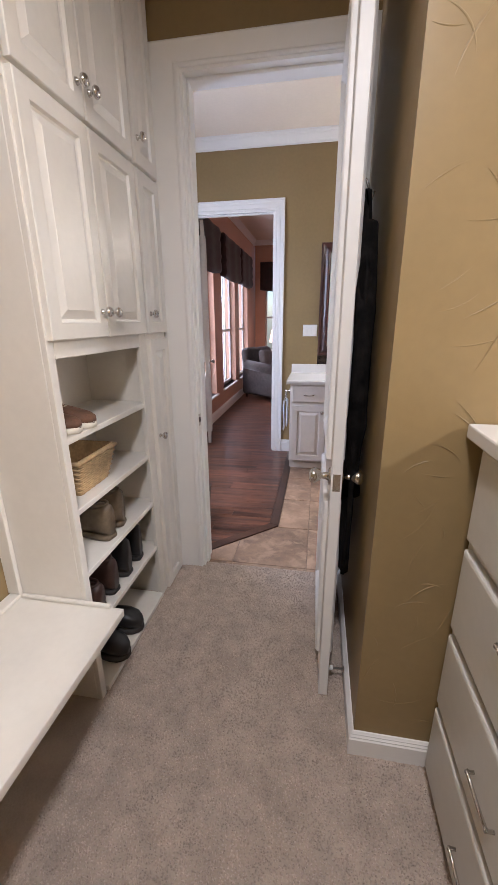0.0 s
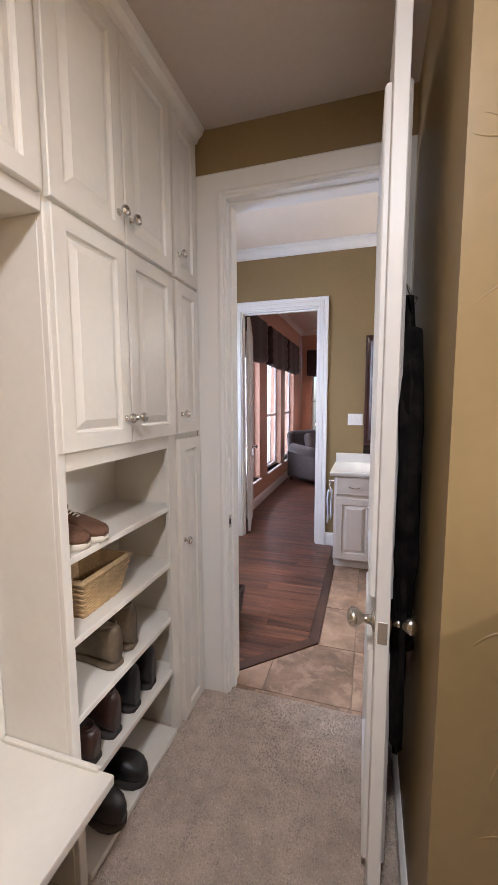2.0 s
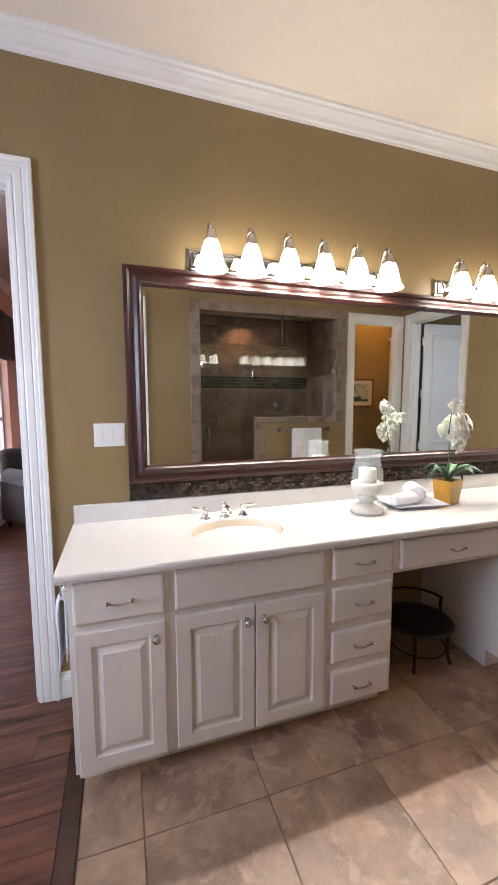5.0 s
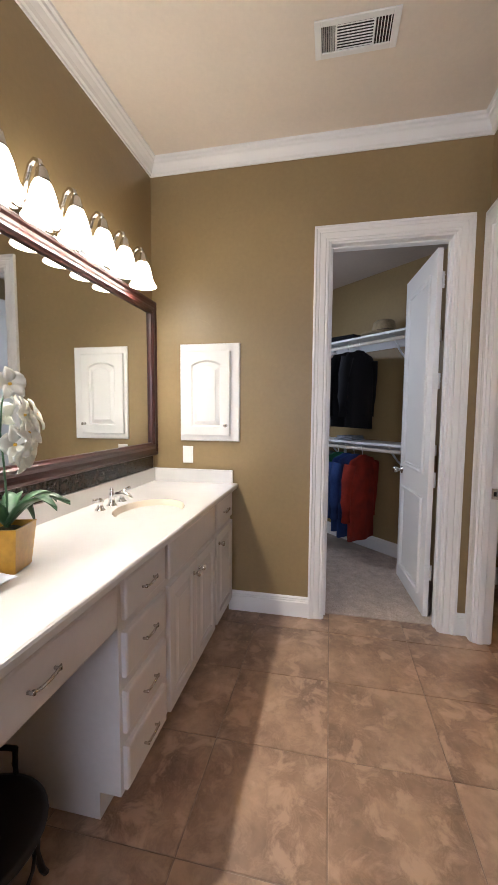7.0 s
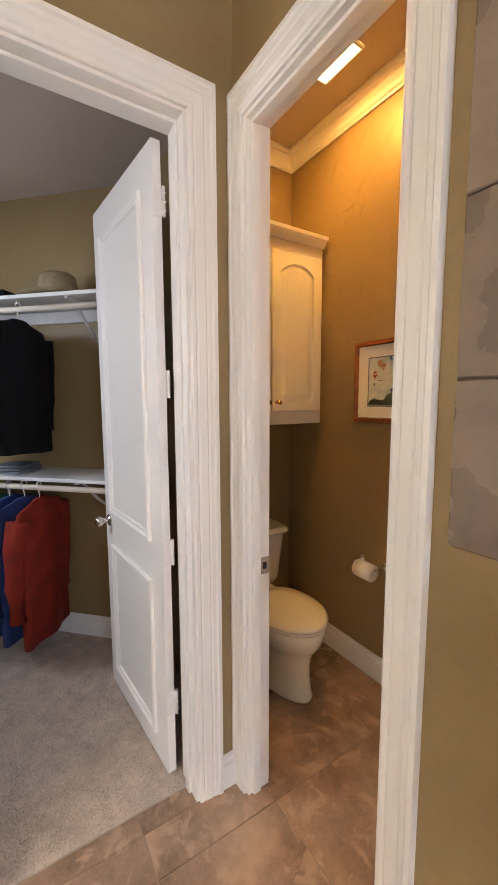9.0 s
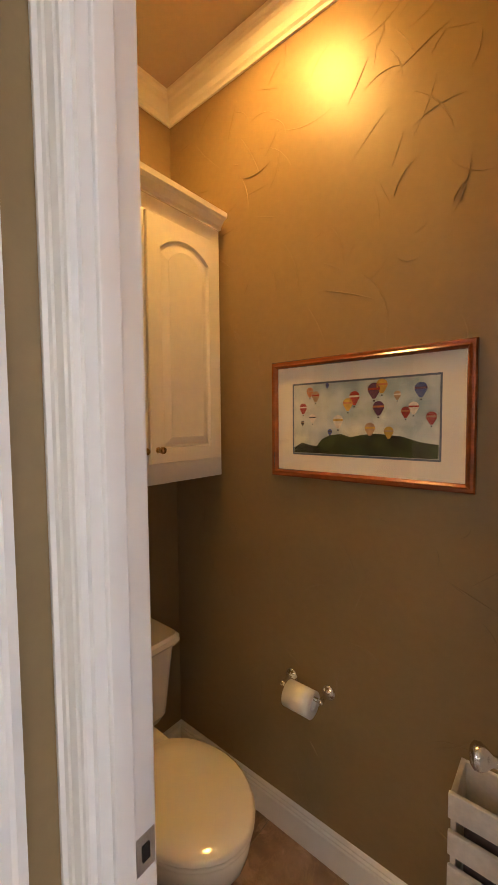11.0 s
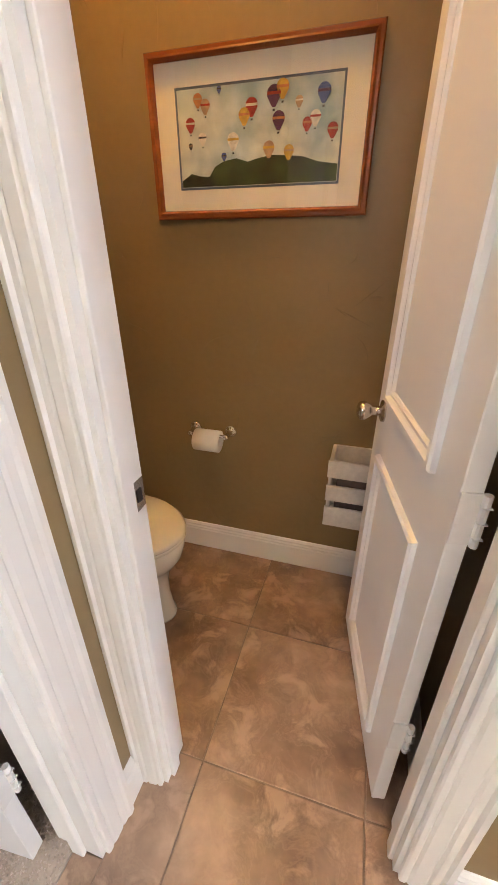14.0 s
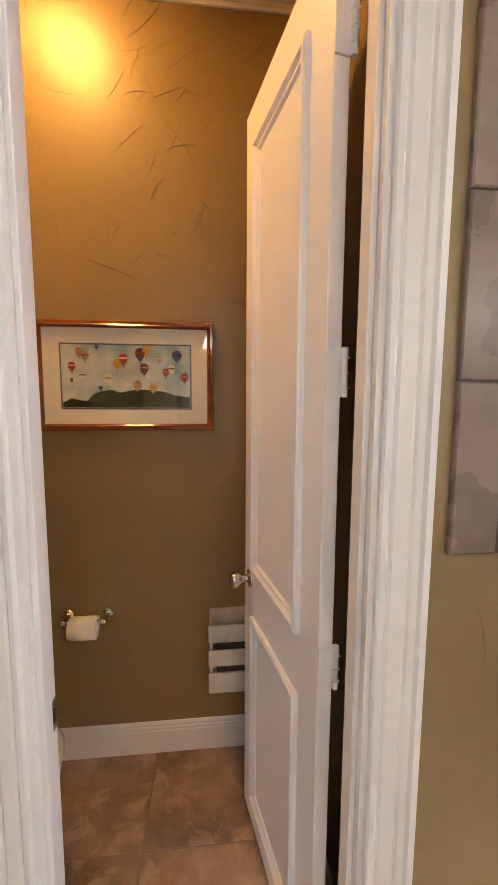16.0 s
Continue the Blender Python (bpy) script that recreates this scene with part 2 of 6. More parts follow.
def tube(pts, r, n=8, bm=None, taper=None):
    pts = [Vector(p) for p in pts]
    rings = []
    up = Vector((0, 0, 1))
    for i, p in enumerate(pts):
        d = (pts[min(i + 1, len(pts) - 1)] - pts[max(i - 1, 0)]).normalized()
        a = d.cross(up)
        if a.length < 0.05:
            a = d.cross(Vector((1, 0, 0)))
        a.normalize()
        c = d.cross(a)
        rr = r if taper is None else r + (taper - r) * i / (len(pts) - 1)
        rings.append([p + a * rr * math.cos(2 * math.pi * k / n) + c * rr * math.sin(2 * math.pi * k / n) for k in range(n)])
    t = loft(rings, True, True, True)
    return join(bm, t) if bm is not None else t


def arc(c, r, a0, a1, n, u, v):
    c, u, v = Vector(c), Vector(u), Vector(v)
    return [c + r * (math.cos(radians(a0 + (a1 - a0) * i / n)) * u + math.sin(radians(a0 + (a1 - a0) * i / n)) * v) for i in range(n + 1)]


def rect_rings(w, h, steps, arch=0.0):
    """Rings of a panelled front in the XZ plane that faces -y: steps of (inset, depth)."""
    n = 12 if arch else 1
    rings = []
    for inset, d, a in steps:
        x0, x1, z0, z1 = inset, w - inset, inset, h - inset
        top = []
        for i in range(n + 1):
            f = i / n
            x = x1 + (x0 - x1) * f
            z = z1 - (arch * a * (abs(2 * f - 1) ** 2.2) if arch else 0)
            top.append((x, -d, z))
        rings.append([(x0, -d, z0), (x1, -d, z0)] + top)
    return rings


def panel_front(w, h, t=0.02, stile=0.055, arch=0.0):
    """A raised-panel door or drawer front, lower left corner at the origin, back on y = 0, facing -y."""
    s = [(0, 0, 0), (0, t - 0.003, 0), (0.003, t, 0), (stile, t, 1), (stile + 0.004, t - 0.010, 1), (stile + 0.011, t - 0.012, 1), (stile + 0.036, t - 0.002, 1), (stile + 0.038, t - 0.0005, 1)]
    return loft(rect_rings(w, h, s, arch), True, True, True)


def slab_front(w, h, t=0.02):
    s = [(0, 0, 0), (0, t - 0.006, 0), (0.004, t - 0.002, 0), (0.010, t, 0)]
    return loft(rect_rings(w, h, s), True, True, True)


def knob(parent, m, mt=None, r=0.016):
    """A round knob whose stem leaves the plane y = 0 towards -y."""
    b = lathe([(0.011, 0), (0.010, 0.004), (0.006, 0.008), (0.006, 0.016), (r * 0.9, 0.021), (r, 0.027), (r * 0.8, 0.034), (0.002, 0.037)], 18, Matrix.Rotation(radians(90), 4, "X"))
    ob = part("knob", b, mt or CHROME, parent, "round nickel knob", True)
    ob.matrix_local = m
    return ob


def pull(parent, m, w=0.085):
    """A bowed bar pull in front of the plane y = 0."""
    b = tube([(-w / 2, 0, 0.004), (-w / 2, -0.018, 0.004), *arc((0, -0.02, 0.02), w / 2 + 0.004, 200, 340, 8, (1, 0, 0), (0, -0.15, 0.5)), (w / 2, -0.018, 0.004), (w / 2, 0, 0.004)], 0.0045, 8)
    ob = part("handle", b, CHROME, parent, "bowed nickel pull", True)
    ob.matrix_local = m
    return ob


def sweep_frame(x0, x1, zt, profile, k0=1.0, k1=1.0):
    """Door casing round an opening in the XZ plane facing -y; profile of (outward from the opening, proud)."""
    rings = []
    for u, d in profile:
        rings.append([(x0 - u * k0, -d, 0), (x0 - u * k0, -d, zt + u), (x1 + u * k1, -d, zt + u), (x1 + u * k1, -d, 0)])
    bm = loft(rings, False)
    ends = [[bm.verts.new(r[k]) for r in rings] for k in (0, 3)]
    bm.faces.new(ends[0])
    bm.faces.new(ends[1][::-1])
    bmesh.ops.remove_doubles(bm, verts=bm.verts[:], dist=1e-5)
    bmesh.ops.recalc_face_normals(bm, faces=bm.faces[:])
    return bm


CASING = [(0, 0), (0, 0.010), (0.004, 0.013), (0.014, 0.0135), (0.018, 0.0105), (0.025, 0.0145), (0.050, 0.0160), (0.055, 0.0135), (0.061, 0.0170), (0.074, 0.0180), (0.080, 0.0240), (0.093, 0.0230), (0.093, 0)]
PLAIN_CASING = [(0, 0), (0, 0.009), (0.003, 0.014), (0.010, 0.0155), (0.015, 0.013), (0.018, 0.0095), (0.024, 0.0105), (0.080, 0.0165), (0.087, 0.0185), (0.093, 0.016), (0.093, 0)]
BASE = [(0, 0), (0.016, 0), (0.016, 0.100), (0.012, 0.106), (0.013, 0.113), (0.008, 0.120), (0.010, 0.127), (0.004, 0.136), (0, 0.138)]
CROWN = [(0, -0.095), (0.009, -0.095), (0.011, -0.084), (0.020, -0.078), (0.027, -0.060), (0.042, -0.036), (0.052, -0.030), (0.056, -0.018), (0.068, -0.012), (0.070, 0), (0, 0)]


def strip(p0, p1, profile, z=0.0, m0=0.0, m1=0.0):
    """A moulding along a wall from p0 to p1, standing out to the left of that way; m0, m1: mitre slope at the ends."""
    p0, p1 = Vector((*p0, 0)), Vector((*p1, 0))
    d = (p1 - p0).normalized()
    nrm = Vector((-d.y, d.x, 0))
    r0 = [p0 + nrm * a + d * a * m0 + Vector((0, 0, z + b)) for a, b in profile]
    r1 = [p1 + nrm * a - d * a * m1 + Vector((0, 0, z + b)) for a, b in profile]
    return loft([r0, r1], True, True, True)


def wall_ns(name, y0, y1, x0, x1, z1, holes, material, z0=0.0):
    """A wall along x between y0 and y1 with openings (x0, x1, z0, z1)."""
    bm = bmesh.new()
    cur = x0
    for a, b, c, d in sorted(holes):
        if a > cur:
            box(cur, a, y0, y1, z0, z1, 0, bm)
        if c > z0:
            box(a, b, y0, y1, z0, c, 0, bm)
        if d < z1:
            box(a, b, y0, y1, d, z1, 0, bm)
        cur = b
    if cur < x1:
        box(cur, x1, y0, y1, z0, z1, 0, bm)
    return tagged(part(name, bm, material), kind="structure")


def wall_ew(name, x0, x1, y0, y1, z1, holes, material, z0=0.0):
    bm = bmesh.new()
    cur = y0
    for a, b, c, d in sorted(holes):
        if a > cur:
            box(x0, x1, cur, a, z0, z1, 0, bm)
        if c > z0:
            box(x0, x1, a, b, z0, c, 0, bm)
        if d < z1:
            box(x0, x1, a, b, d, z1, 0, bm)
        cur = b
    if cur < y1:
        box(x0, x1, cur, y1, z0, z1, 0, bm)
    return tagged(part(name, bm, material), kind="structure")


# ---- plan ----
H, HC = 3.05, 2.73            # room and closet ceilings
TW = 0.095                    # south wall of the toilet room and shower
XW, XE = -1.70, 3.60          # bathroom west and east walls
YS = -2.10                    # bathroom south wall
DOOR_H = 2.44
C1 = (-0.355, 0.405)          # closet door opening
BED = (-1.02, -0.195)         # bedroom door opening
WC = (2.912, 3.529)            # toilet room door opening
C2 = (-1.931, -1.20)          # walk-in door opening
SH = (1.04, 2.685)            # shower opening

wall_ns("wall_north", 0.0, 0.12, XW, XE, H, [(BED[0], BED[1], 0, DOOR_H)], PAINT)
wall_ew("wall_east", XE, XE + 0.13, YS - 0.12, 0.12, H, [(C2[0], C2[1], 0, DOOR_H)], PAINT)
wall_ns("wall_south", YS - TW, YS, 0.88, XE, H, [(SH[0], 1.67, 0, 2.45), (1.67, SH[1], 1.30, 2.45), (WC[0], WC[1], 0, DOOR_H)], PAINT)
wall_ns("wall_closet_north", YS - 0.15, YS, XW, 0.88, H, [(C1[0], C1[1], 0, DOOR_H)], PAINT)
wall_ew("wall_west", XW - 0.12, XW, YS - 0.14, 0.12, H, [(-1.8, -0.7, 1.15, 2.35)], PAINT)
# toilet room
wall_ns("wall_toilet_south", -3.15, -3.03, 2.78, 4.57, H, [], PAINT)
wall_ew("wall_toilet_east", 4.45, 4.57, -3.03, -2.215, H, [], PAINT)
wall_ns("wall_toilet_north", -2.215, -2.13, XE + 0.13, 4.57, H, [], PAINT)
wall_ew("wall_toilet_west", 2.80, 2.86, -3.03, YS - TW, H, [], PAINT)
# closet with the built-ins
wall_ew("wall_closet_west", -0.92, -0.80, -5.2, YS - 0.15, HC, [], PAINT)
wall_ew("wall_closet_east", 0.455, 0.60, -3.19, YS - 0.15, HC, [], PAINT)
wall_ns("wall_closet_return", -3.19, -3.07, 0.60, 3.35, HC, [], PAINT)
wall_ew("wall_closet_far_east", 3.25, 3.35, -5.2, -3.19, HC, [], PAINT)
wall_ns("wall_closet_south", -5.32, -5.2, -0.92, 3.35, HC, [], PAINT)
# walk-in closet
wall_ns("wall_walk_in_north", -0.1, 0.0, XE + 0.13, 6.0, HC, [], PAINT)
wall_ew("wall_walk_in_east", 5.62, 5.74, -1.2, 0.0, HC, [], PAINT)
bm = bmesh.new()
box(-0.75, 0.80, 0, 0.1, 0, HC, 0, bm)
tagged(part("wall_walk_in_corner", moved(bm, Matrix.Translation((5.12, -1.62, 0)) @ Matrix.Rotation(radians(45), 4, "Z") @ Matrix.Translation((0, -0.1, 0))), PAINT), kind="structure")
# bedroom
WIN = [(0.45, 1.40), (1.85, 2.80), (3.12, 4.02)]
wall_ew("wall_bedroom_west", -1.38, -1.205, 0.12, 5.0, H, [(a, b, 0.38, 2.55) for a, b in WIN], PINK)
wall_ns("wall_bedroom_north", 4.85, 5.0, -1.18, 2.5, H, [(-0.95, 0.05, 0.75, 2.55)], PINK)
wall_ew("wall_bedroom_east", 2.4, 2.5, 0.12, 4.85, H, [], PINK)
bm = box(-1.18, BED[0], 0.12, 0.124, 0, H)
box(BED[1], 2.4, 0.12, 0.124, 0, H, 0, bm)
box(BED[0], BED[1], 0.12, 0.124, DOOR_H, H, 0, bm)
tagged(part("wall_bedroom_south", bm, PINK), kind="structure")
# ceilings
for nm, a, z in (("ceiling_bathroom", (XW, XE, YS, 0), H), ("ceiling_toilet_room", (2.80, 4.57, -3.03, YS), H), ("ceiling_bedroom", (-1.2, 2.5, 0.0, 5.0), H)):
    # toilet room takes the closets' darker ceiling colour
    tagged(part(nm, box(a[0], a[1], a[2], a[3], z, z + 0.1), DIM_CEIL if "toilet" in nm else CEIL), kind="structure")
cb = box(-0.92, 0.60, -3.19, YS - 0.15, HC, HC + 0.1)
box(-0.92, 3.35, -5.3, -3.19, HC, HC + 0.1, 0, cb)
tagged(part("ceiling_closet", cb, DIM_CEIL), kind="structure")
tagged(part("ceiling_walk_in", box(XE + 0.13, 6.0, -2.24, 0.0, HC, HC + 0.1), DIM_CEIL), kind="structure")
# floors
tagged(part("floor", box(XW - 0.1, 4.6, -3.2, 0.06, -0.10, -0.006), GROUT), kind="structure")
tagged(part("floor_bedroom", box(-1.4, 2.5, 0.06, 5.0, -0.10, -0.006), WOOD_EDGE), kind="structure")
cb = box(-0.92, 0.60, -3.19, -2.21, -0.05, 0.004)
box(-0.92, 3.35, -5.3, -3.19, -0.05, 0.004, 0, cb)
tagged(part("carpet_floor", cb, CARPET), kind="structure")
tagged(part("carpet_walk_in", box(3.68, 6.0, -2.24, 0.0, -0.05, 0.004), CARPET), kind="structure")


# ---- doors and casings ----
def casing(name, m, x0, x1, label, depth, zt=DOOR_H, both=True, k0=1.0, profile=CASING):
    e = tagged(empty(name, m), label, "door casing", kind="structure")
    part("casing", sweep_frame(x0, x1, zt, profile, k0), TRIM, e)
    if both:
        c = part("casing", sweep_frame(-x1, -x0, zt, CASING), TRIM, e)
        c.matrix_local = Matrix.Translation((0, depth, 0)) @ Matrix.Rotation(math.pi, 4, "Z")
    bm = box(x0 - 0.001, x0 + 0.012, 0, depth, 0, zt - 0.012)
    box(x1 - 0.012, x1 + 0.001, 0, depth, 0, zt - 0.012, 0, bm)
    box(x0, x1, 0, depth, zt - 0.012, zt + 0.001, 0, bm)
    part("jamb", bm, TRIM, e)
    return e


def stop_bead(e, x0, x1, ya, yb, zt=DOOR_H):
    bm = box(x0 + 0.012, x0 + 0.024, ya, yb, 0, zt - 0.024, 0.002)
    box(x1 - 0.024, x1 - 0.012, ya, yb, 0, zt - 0.024, 0.002, bm)
    box(x0 + 0.012, x1 - 0.012, ya, yb, zt - 0.024, zt - 0.012, 0.002, bm)
    part("door_stop", bm, TRIM, e)


def strike(e, m):
    bm = box(-0.018, 0.018, -0.001, 0.0015, -0.032, 0.032, 0.0007)
    ob = part("strike_plate", bm, CHROME, e, "nickel strike plate")
    ob.matrix_local = m
    # dark block painted as the shade in the latch hole
    h = part("latch_hole", box(-0.007, 0.007, -0.003, 0.0018, -0.013, 0.013), DARK, ob)


def leaf(name, w, m, label, hinges=(0.32, 0.945, 1.587, 2.22), h=2.42, t=0.035):
    """A door leaf hinged at the origin that reaches along +x, thickness from y = 0 to t, with applied mouldings on both faces."""
    e = tagged(empty(name, m), label, "door", kind="structure")
    part("leaf", box(0, w, 0, t, 0.012, h, 0.002), TRIM, e)
    mw = 0.10
    for side in (0, 1):
        for z0, z1 in ((0.125, 0.805), (0.965, h - 0.13)):
            s = [(0, 0, 0), (0.001, 0.011, 0), (0.006, 0.016, 0), (0.016, 0.016, 0), (0.022, 0.010, 0), (0.026, 0.007, 0), (0.034, 0.008, 0), (0.039, 0.003, 0), (0.040, 0, 0)]
            b = loft(rect_rings(w - 2 * mw, z1 - z0, s), True)
            ob = part("moulding", b, TRIM, e)
            ob.matrix_local = Matrix.Translation((mw, 0, z0)) if side == 0 else Matrix.Translation((w - mw, t, z0)) @ Matrix.Rotation(math.pi, 4, "Z")
        kb = lathe([(0.031, 0), (0.030, 0.005), (0.014, 0.009), (0.011, 0.030), (0.020, 0.040), (0.027, 0.052), (0.026, 0.064), (0.016, 0.071), (0.002, 0.073)], 24, Matrix.Rotation(radians(90), 4, "X"))
        k = part("door_knob", kb, CHROME, e, "brushed nickel door knob", True)
        k.matrix_local = Matrix.Translation((w - 0.06, 0, 0.92)) if side == 0 else Matrix.Translation((w - 0.06, t, 0.92)) @ Matrix.Rotation(math.pi, 4, "Z")
    part("latch_plate", box(w - 0.0005, w + 0.001, t / 2 - 0.012, t / 2 + 0.012, 0.89, 0.95, 0.0004), CHROME, e, "nickel latch plate")
    for z in hinges:
        b = tube([(-0.006, -0.004, z - 0.05), (-0.006, -0.004, z + 0.05)], 0.007, 10)
        box(-0.004, 0.002, 0.0, t, z - 0.05, z + 0.05, 0.0008, b)
        for i in range(3):
            box(-0.0145, 0.0025, -0.012, 0.004, z - 0.032 + i * 0.03, z - 0.030 + i * 0.03, 0, b)
        part("hinge", b, HINGE, e, "white-painted butt hinge")
    return e


R = Matrix.Rotation
T = Matrix.Translation
# bedroom door: casing on both faces of the north wall
c_bed = casing("door_casing_bedroom", T((0, 0, 0)), BED[0], BED[1], "white fluted casing round the bedroom doorway", 0.12)
stop_bead(c_bed, BED[0], BED[1], 0.040, 0.075)
leaf("door_bedroom", 0.72, T((BED[0] + 0.060, 0.140, 0)) @ R(radians(105.0), 4, "Z"), "white panelled bedroom door standing open")
# closet door: the closet side faces south
c_cl = casing("door_casing_closet", T((0, YS - 0.15, 0)), C1[0], C1[1], "white casing round the closet doorway, plain on the closet side", 0.15, k0=1.5, profile=PLAIN_CASING)
stop_bead(c_cl, C1[0], C1[1], 0.045, 0.08)
strike(c_cl, T((C1[0] + 0.0125, 0.02, 0.915)) @ R(radians(90), 4, "Z"))
leaf("door_closet", 0.735, T((0.330, YS - 0.17, 0)) @ R(radians(-89.4), 4, "Z") , "white panelled closet door standing open")
# toilet room door
c_wc = casing("door_casing_toilet", T((0, YS, 0)) @ R(math.pi, 4, "Z"), -WC[1], -WC[0], "white fluted casing round the toilet room doorway", TW, k0=0.75)
strike(c_wc, T((-WC[1] + 0.0125, 0.076, 0.915)) @ R(radians(90), 4, "Z"))
stop_bead(c_wc, -WC[1], -WC[0], 0.018, 0.052)
leaf("door_toilet", 0.57, T((WC[0] + 0.030, -2.229, 0)) @ R(radians(-79), 4, "Z"), "white panelled toilet room door standing open")
# walk-in door
c_wi = casing("door_casing_walk_in", T((XE, 0, 0)) @ R(radians(-90), 4, "Z"), -C2[1], -C2[0], "white fluted casing round the walk-in closet doorway", 0.13)
stop_bead(c_wi, -C2[1], -C2[0], 0.045, 0.080)
leaf("door_walk_in", 0.70, T((XE + 0.157, C2[0] + 0.030, 0)) @ R(radians(4.5), 4, "Z"), "white panelled walk-in closet door standing open")


# ---- mouldings ----
def mould(name, segs, profile, z, category):
    bm = bmesh.new()
    for p0, p1, m0, m1 in segs:
        join(bm, strip(p0, p1, profile, z, m0, m1))
    return tagged(part(name, bm, TRIM), kind="structure")


cw = 0.093
mould("crown_bathroom", [((XE, 0), (XW, 0), 1, 1), ((XW, 0), (XW, YS), 1, 1), ((XW, YS), (XE, YS), 1, 1), ((XE, YS), (XE, 0), 1, 1)], CROWN, H, "crown")
mould("crown_toilet_room", [((4.45, -2.215), (2.86, -2.215), 1, 1), ((2.86, -2.215), (2.86, -3.03), 1, 1), ((2.86, -3.03), (4.45, -3.03), 1, 1), ((4.45, -3.03), (4.45, -2.215), 1, 1)], CROWN, H, "crown")
mould("crown_bedroom", [((-1.205, 4.85), (-1.205, 0.124), 1, 1), ((2.4, 4.85), (-1.205, 4.85), 1, 1)], CROWN, H, "crown")
mould("baseboard_bathroom", [((XE, C2[1] + cw), (XE, -0.56), 0, 0), ((XE, YS), (XE, C2[0] - cw), 1, 0), ((0.02, 0), (BED[1] + cw, 0), 0, 0), ((BED[0] - cw, 0), (XW, 0), 0, 1),
      ((XW, 0), (XW, YS), 1, 1), ((XW, YS), (C1[0] - cw, YS), 1, 0), ((C1[1] + cw, YS), (SH[0] - 0.10, YS), 0, 0), ((1.77, YS), (WC[0] - cw, YS), 0, 0), ((WC[1] + cw - 0.006, YS), (XE, YS), 0, 1)], BASE, 0, "baseboard")
mould("baseboard_toilet_room", [((2.86, -2.215), (2.86, -3.03), 1, 1), ((2.86, -3.03), (4.45, -3.03), 1, 1), ((4.45, -3.03), (4.45, -2.215), 1, 1)], BASE, 0, "baseboard")
mould("baseboard_closet", [((0.455, -3.19), (0.455, YS - 0.175), -1, 0), ((0.695, -3.19), (0.455, -3.19), 0, -1)], [(a, b * 0.72) for a, b in BASE], 0, "baseboard")
mould("baseboard_bedroom", [((-1.205, 4.85), (-1.205, 0.124), 1, 1), ((2.4, 4.85), (-1.205, 4.85), 1, 1)], BASE, 0, "baseboard")
mould("baseboard_walk_in", [((4.66, -2.08), (5.60, -1.14), 0, 0)], BASE, 0, "baseboard")
# ---- vanity ----
VY = -0.575                   # face frame
TOE = 0.10
XB = [0.03, 0.385, 1.075, 1.42, 2.13, 2.475, 3.165, 3.59]


def carcass(name, x0, x1, label, z0=TOE, toe=True, open_knee=False):
    e = tagged(empty(name, T((x0, VY, 0))), label, "cabinet", "vanity cabinets along the wall")
    w = x1 - x0
    bm = box(0, w, 0, -VY, z0, 0.858, 0.001)
    part("body", bm, VANITY, e)
    if toe:
        part("toe_kick", box(0.001, w - 0.001, 0.08, -VY - 0.01, 0, z0), VANITY, e)
    return e


def front(e, x, z, w, h, kind, material, hw=None, t=0.02, arch=0.0, stile=0.055):
    bm = panel_front(w, h, t, stile, arch) if kind == "door" else slab_front(w, h, t)
    ob = part("door" if kind == "door" else "drawer_front", bm, material, e)
    ob.matrix_local = T((x, 0, z))
    if hw == "pull":
        pull(ob, T((w / 2, -t, h / 2 - 0.01)))
    elif hw:
        knob(ob, T((hw[0], -t, hw[1])))
    return ob


def door_unit(name, x0, x1, label, two, knobside="r"):
    e = carcass(name, x0, x1, label)
    w = x1 - x0
    if two:
        front(e, 0.022, 0.69, w - 0.044, 0.158, "drawer", VANITY)
        dw = (w - 0.044 - 0.006) / 2
        front(e, 0.022, 0.11, dw, 0.55, "door", VANITY, (dw - 0.035, 0.49))
        front(e, 0.022 + dw + 0.006, 0.11, dw, 0.55, "door", VANITY, (0.035, 0.49))
    else:
        front(e, 0.018, 0.69, w - 0.036, 0.158, "drawer", VANITY, "pull")
        front(e, 0.018, 0.11, w - 0.036, 0.55, "door", VANITY, (w - 0.036 - 0.035 if knobside == "r" else 0.035, 0.49))
    return e


def drawer_unit(name, x0, x1, label):
    e = carcass(name, x0, x1, label)
    w = x1 - x0
    for z, h in ((0.705, 0.14), (0.508, 0.155), (0.313, 0.148), (0.112, 0.156)):
        front(e, 0.018, z, w - 0.036, h, "drawer", VANITY, "pull")
    return e


def knee_unit(x0, x1):
    e = tagged(empty("knee_drawer_unit", T((x0, VY, 0))), "greige knee-space drawer rail under the vanity top", "drawer unit", "vanity cabinets along the wall")
    w = x1 - x0
    part("body", box(0, w, 0, 0.45, 0.685, 0.858, 0.001), VANITY, e)
    front(e, 0.03, 0.705, w - 0.06, 0.14, "drawer", VANITY, "pull")
    return e


door_unit("vanity_cabinet", XB[0], XB[1], "greige painted vanity cabinet with one drawer and one raised-panel door", False)
door_unit("sink_base_cabinet", XB[1], XB[2], "greige painted sink base with two raised-panel doors", True)
drawer_unit("drawer_cabinet", XB[2], XB[3], "greige painted stack of four drawers")
knee_unit(XB[3], XB[4])
drawer_unit("drawer_cabinet", XB[4], XB[5], "greige painted stack of four drawers beside the knee space")
door_unit("sink_base_cabinet", XB[5], XB[6], "greige painted sink base with two raised-panel doors", True)
door_unit("vanity_cabinet", XB[6], XB[7] - 0.03, "greige painted vanity cabinet against the end wall", False, "l")


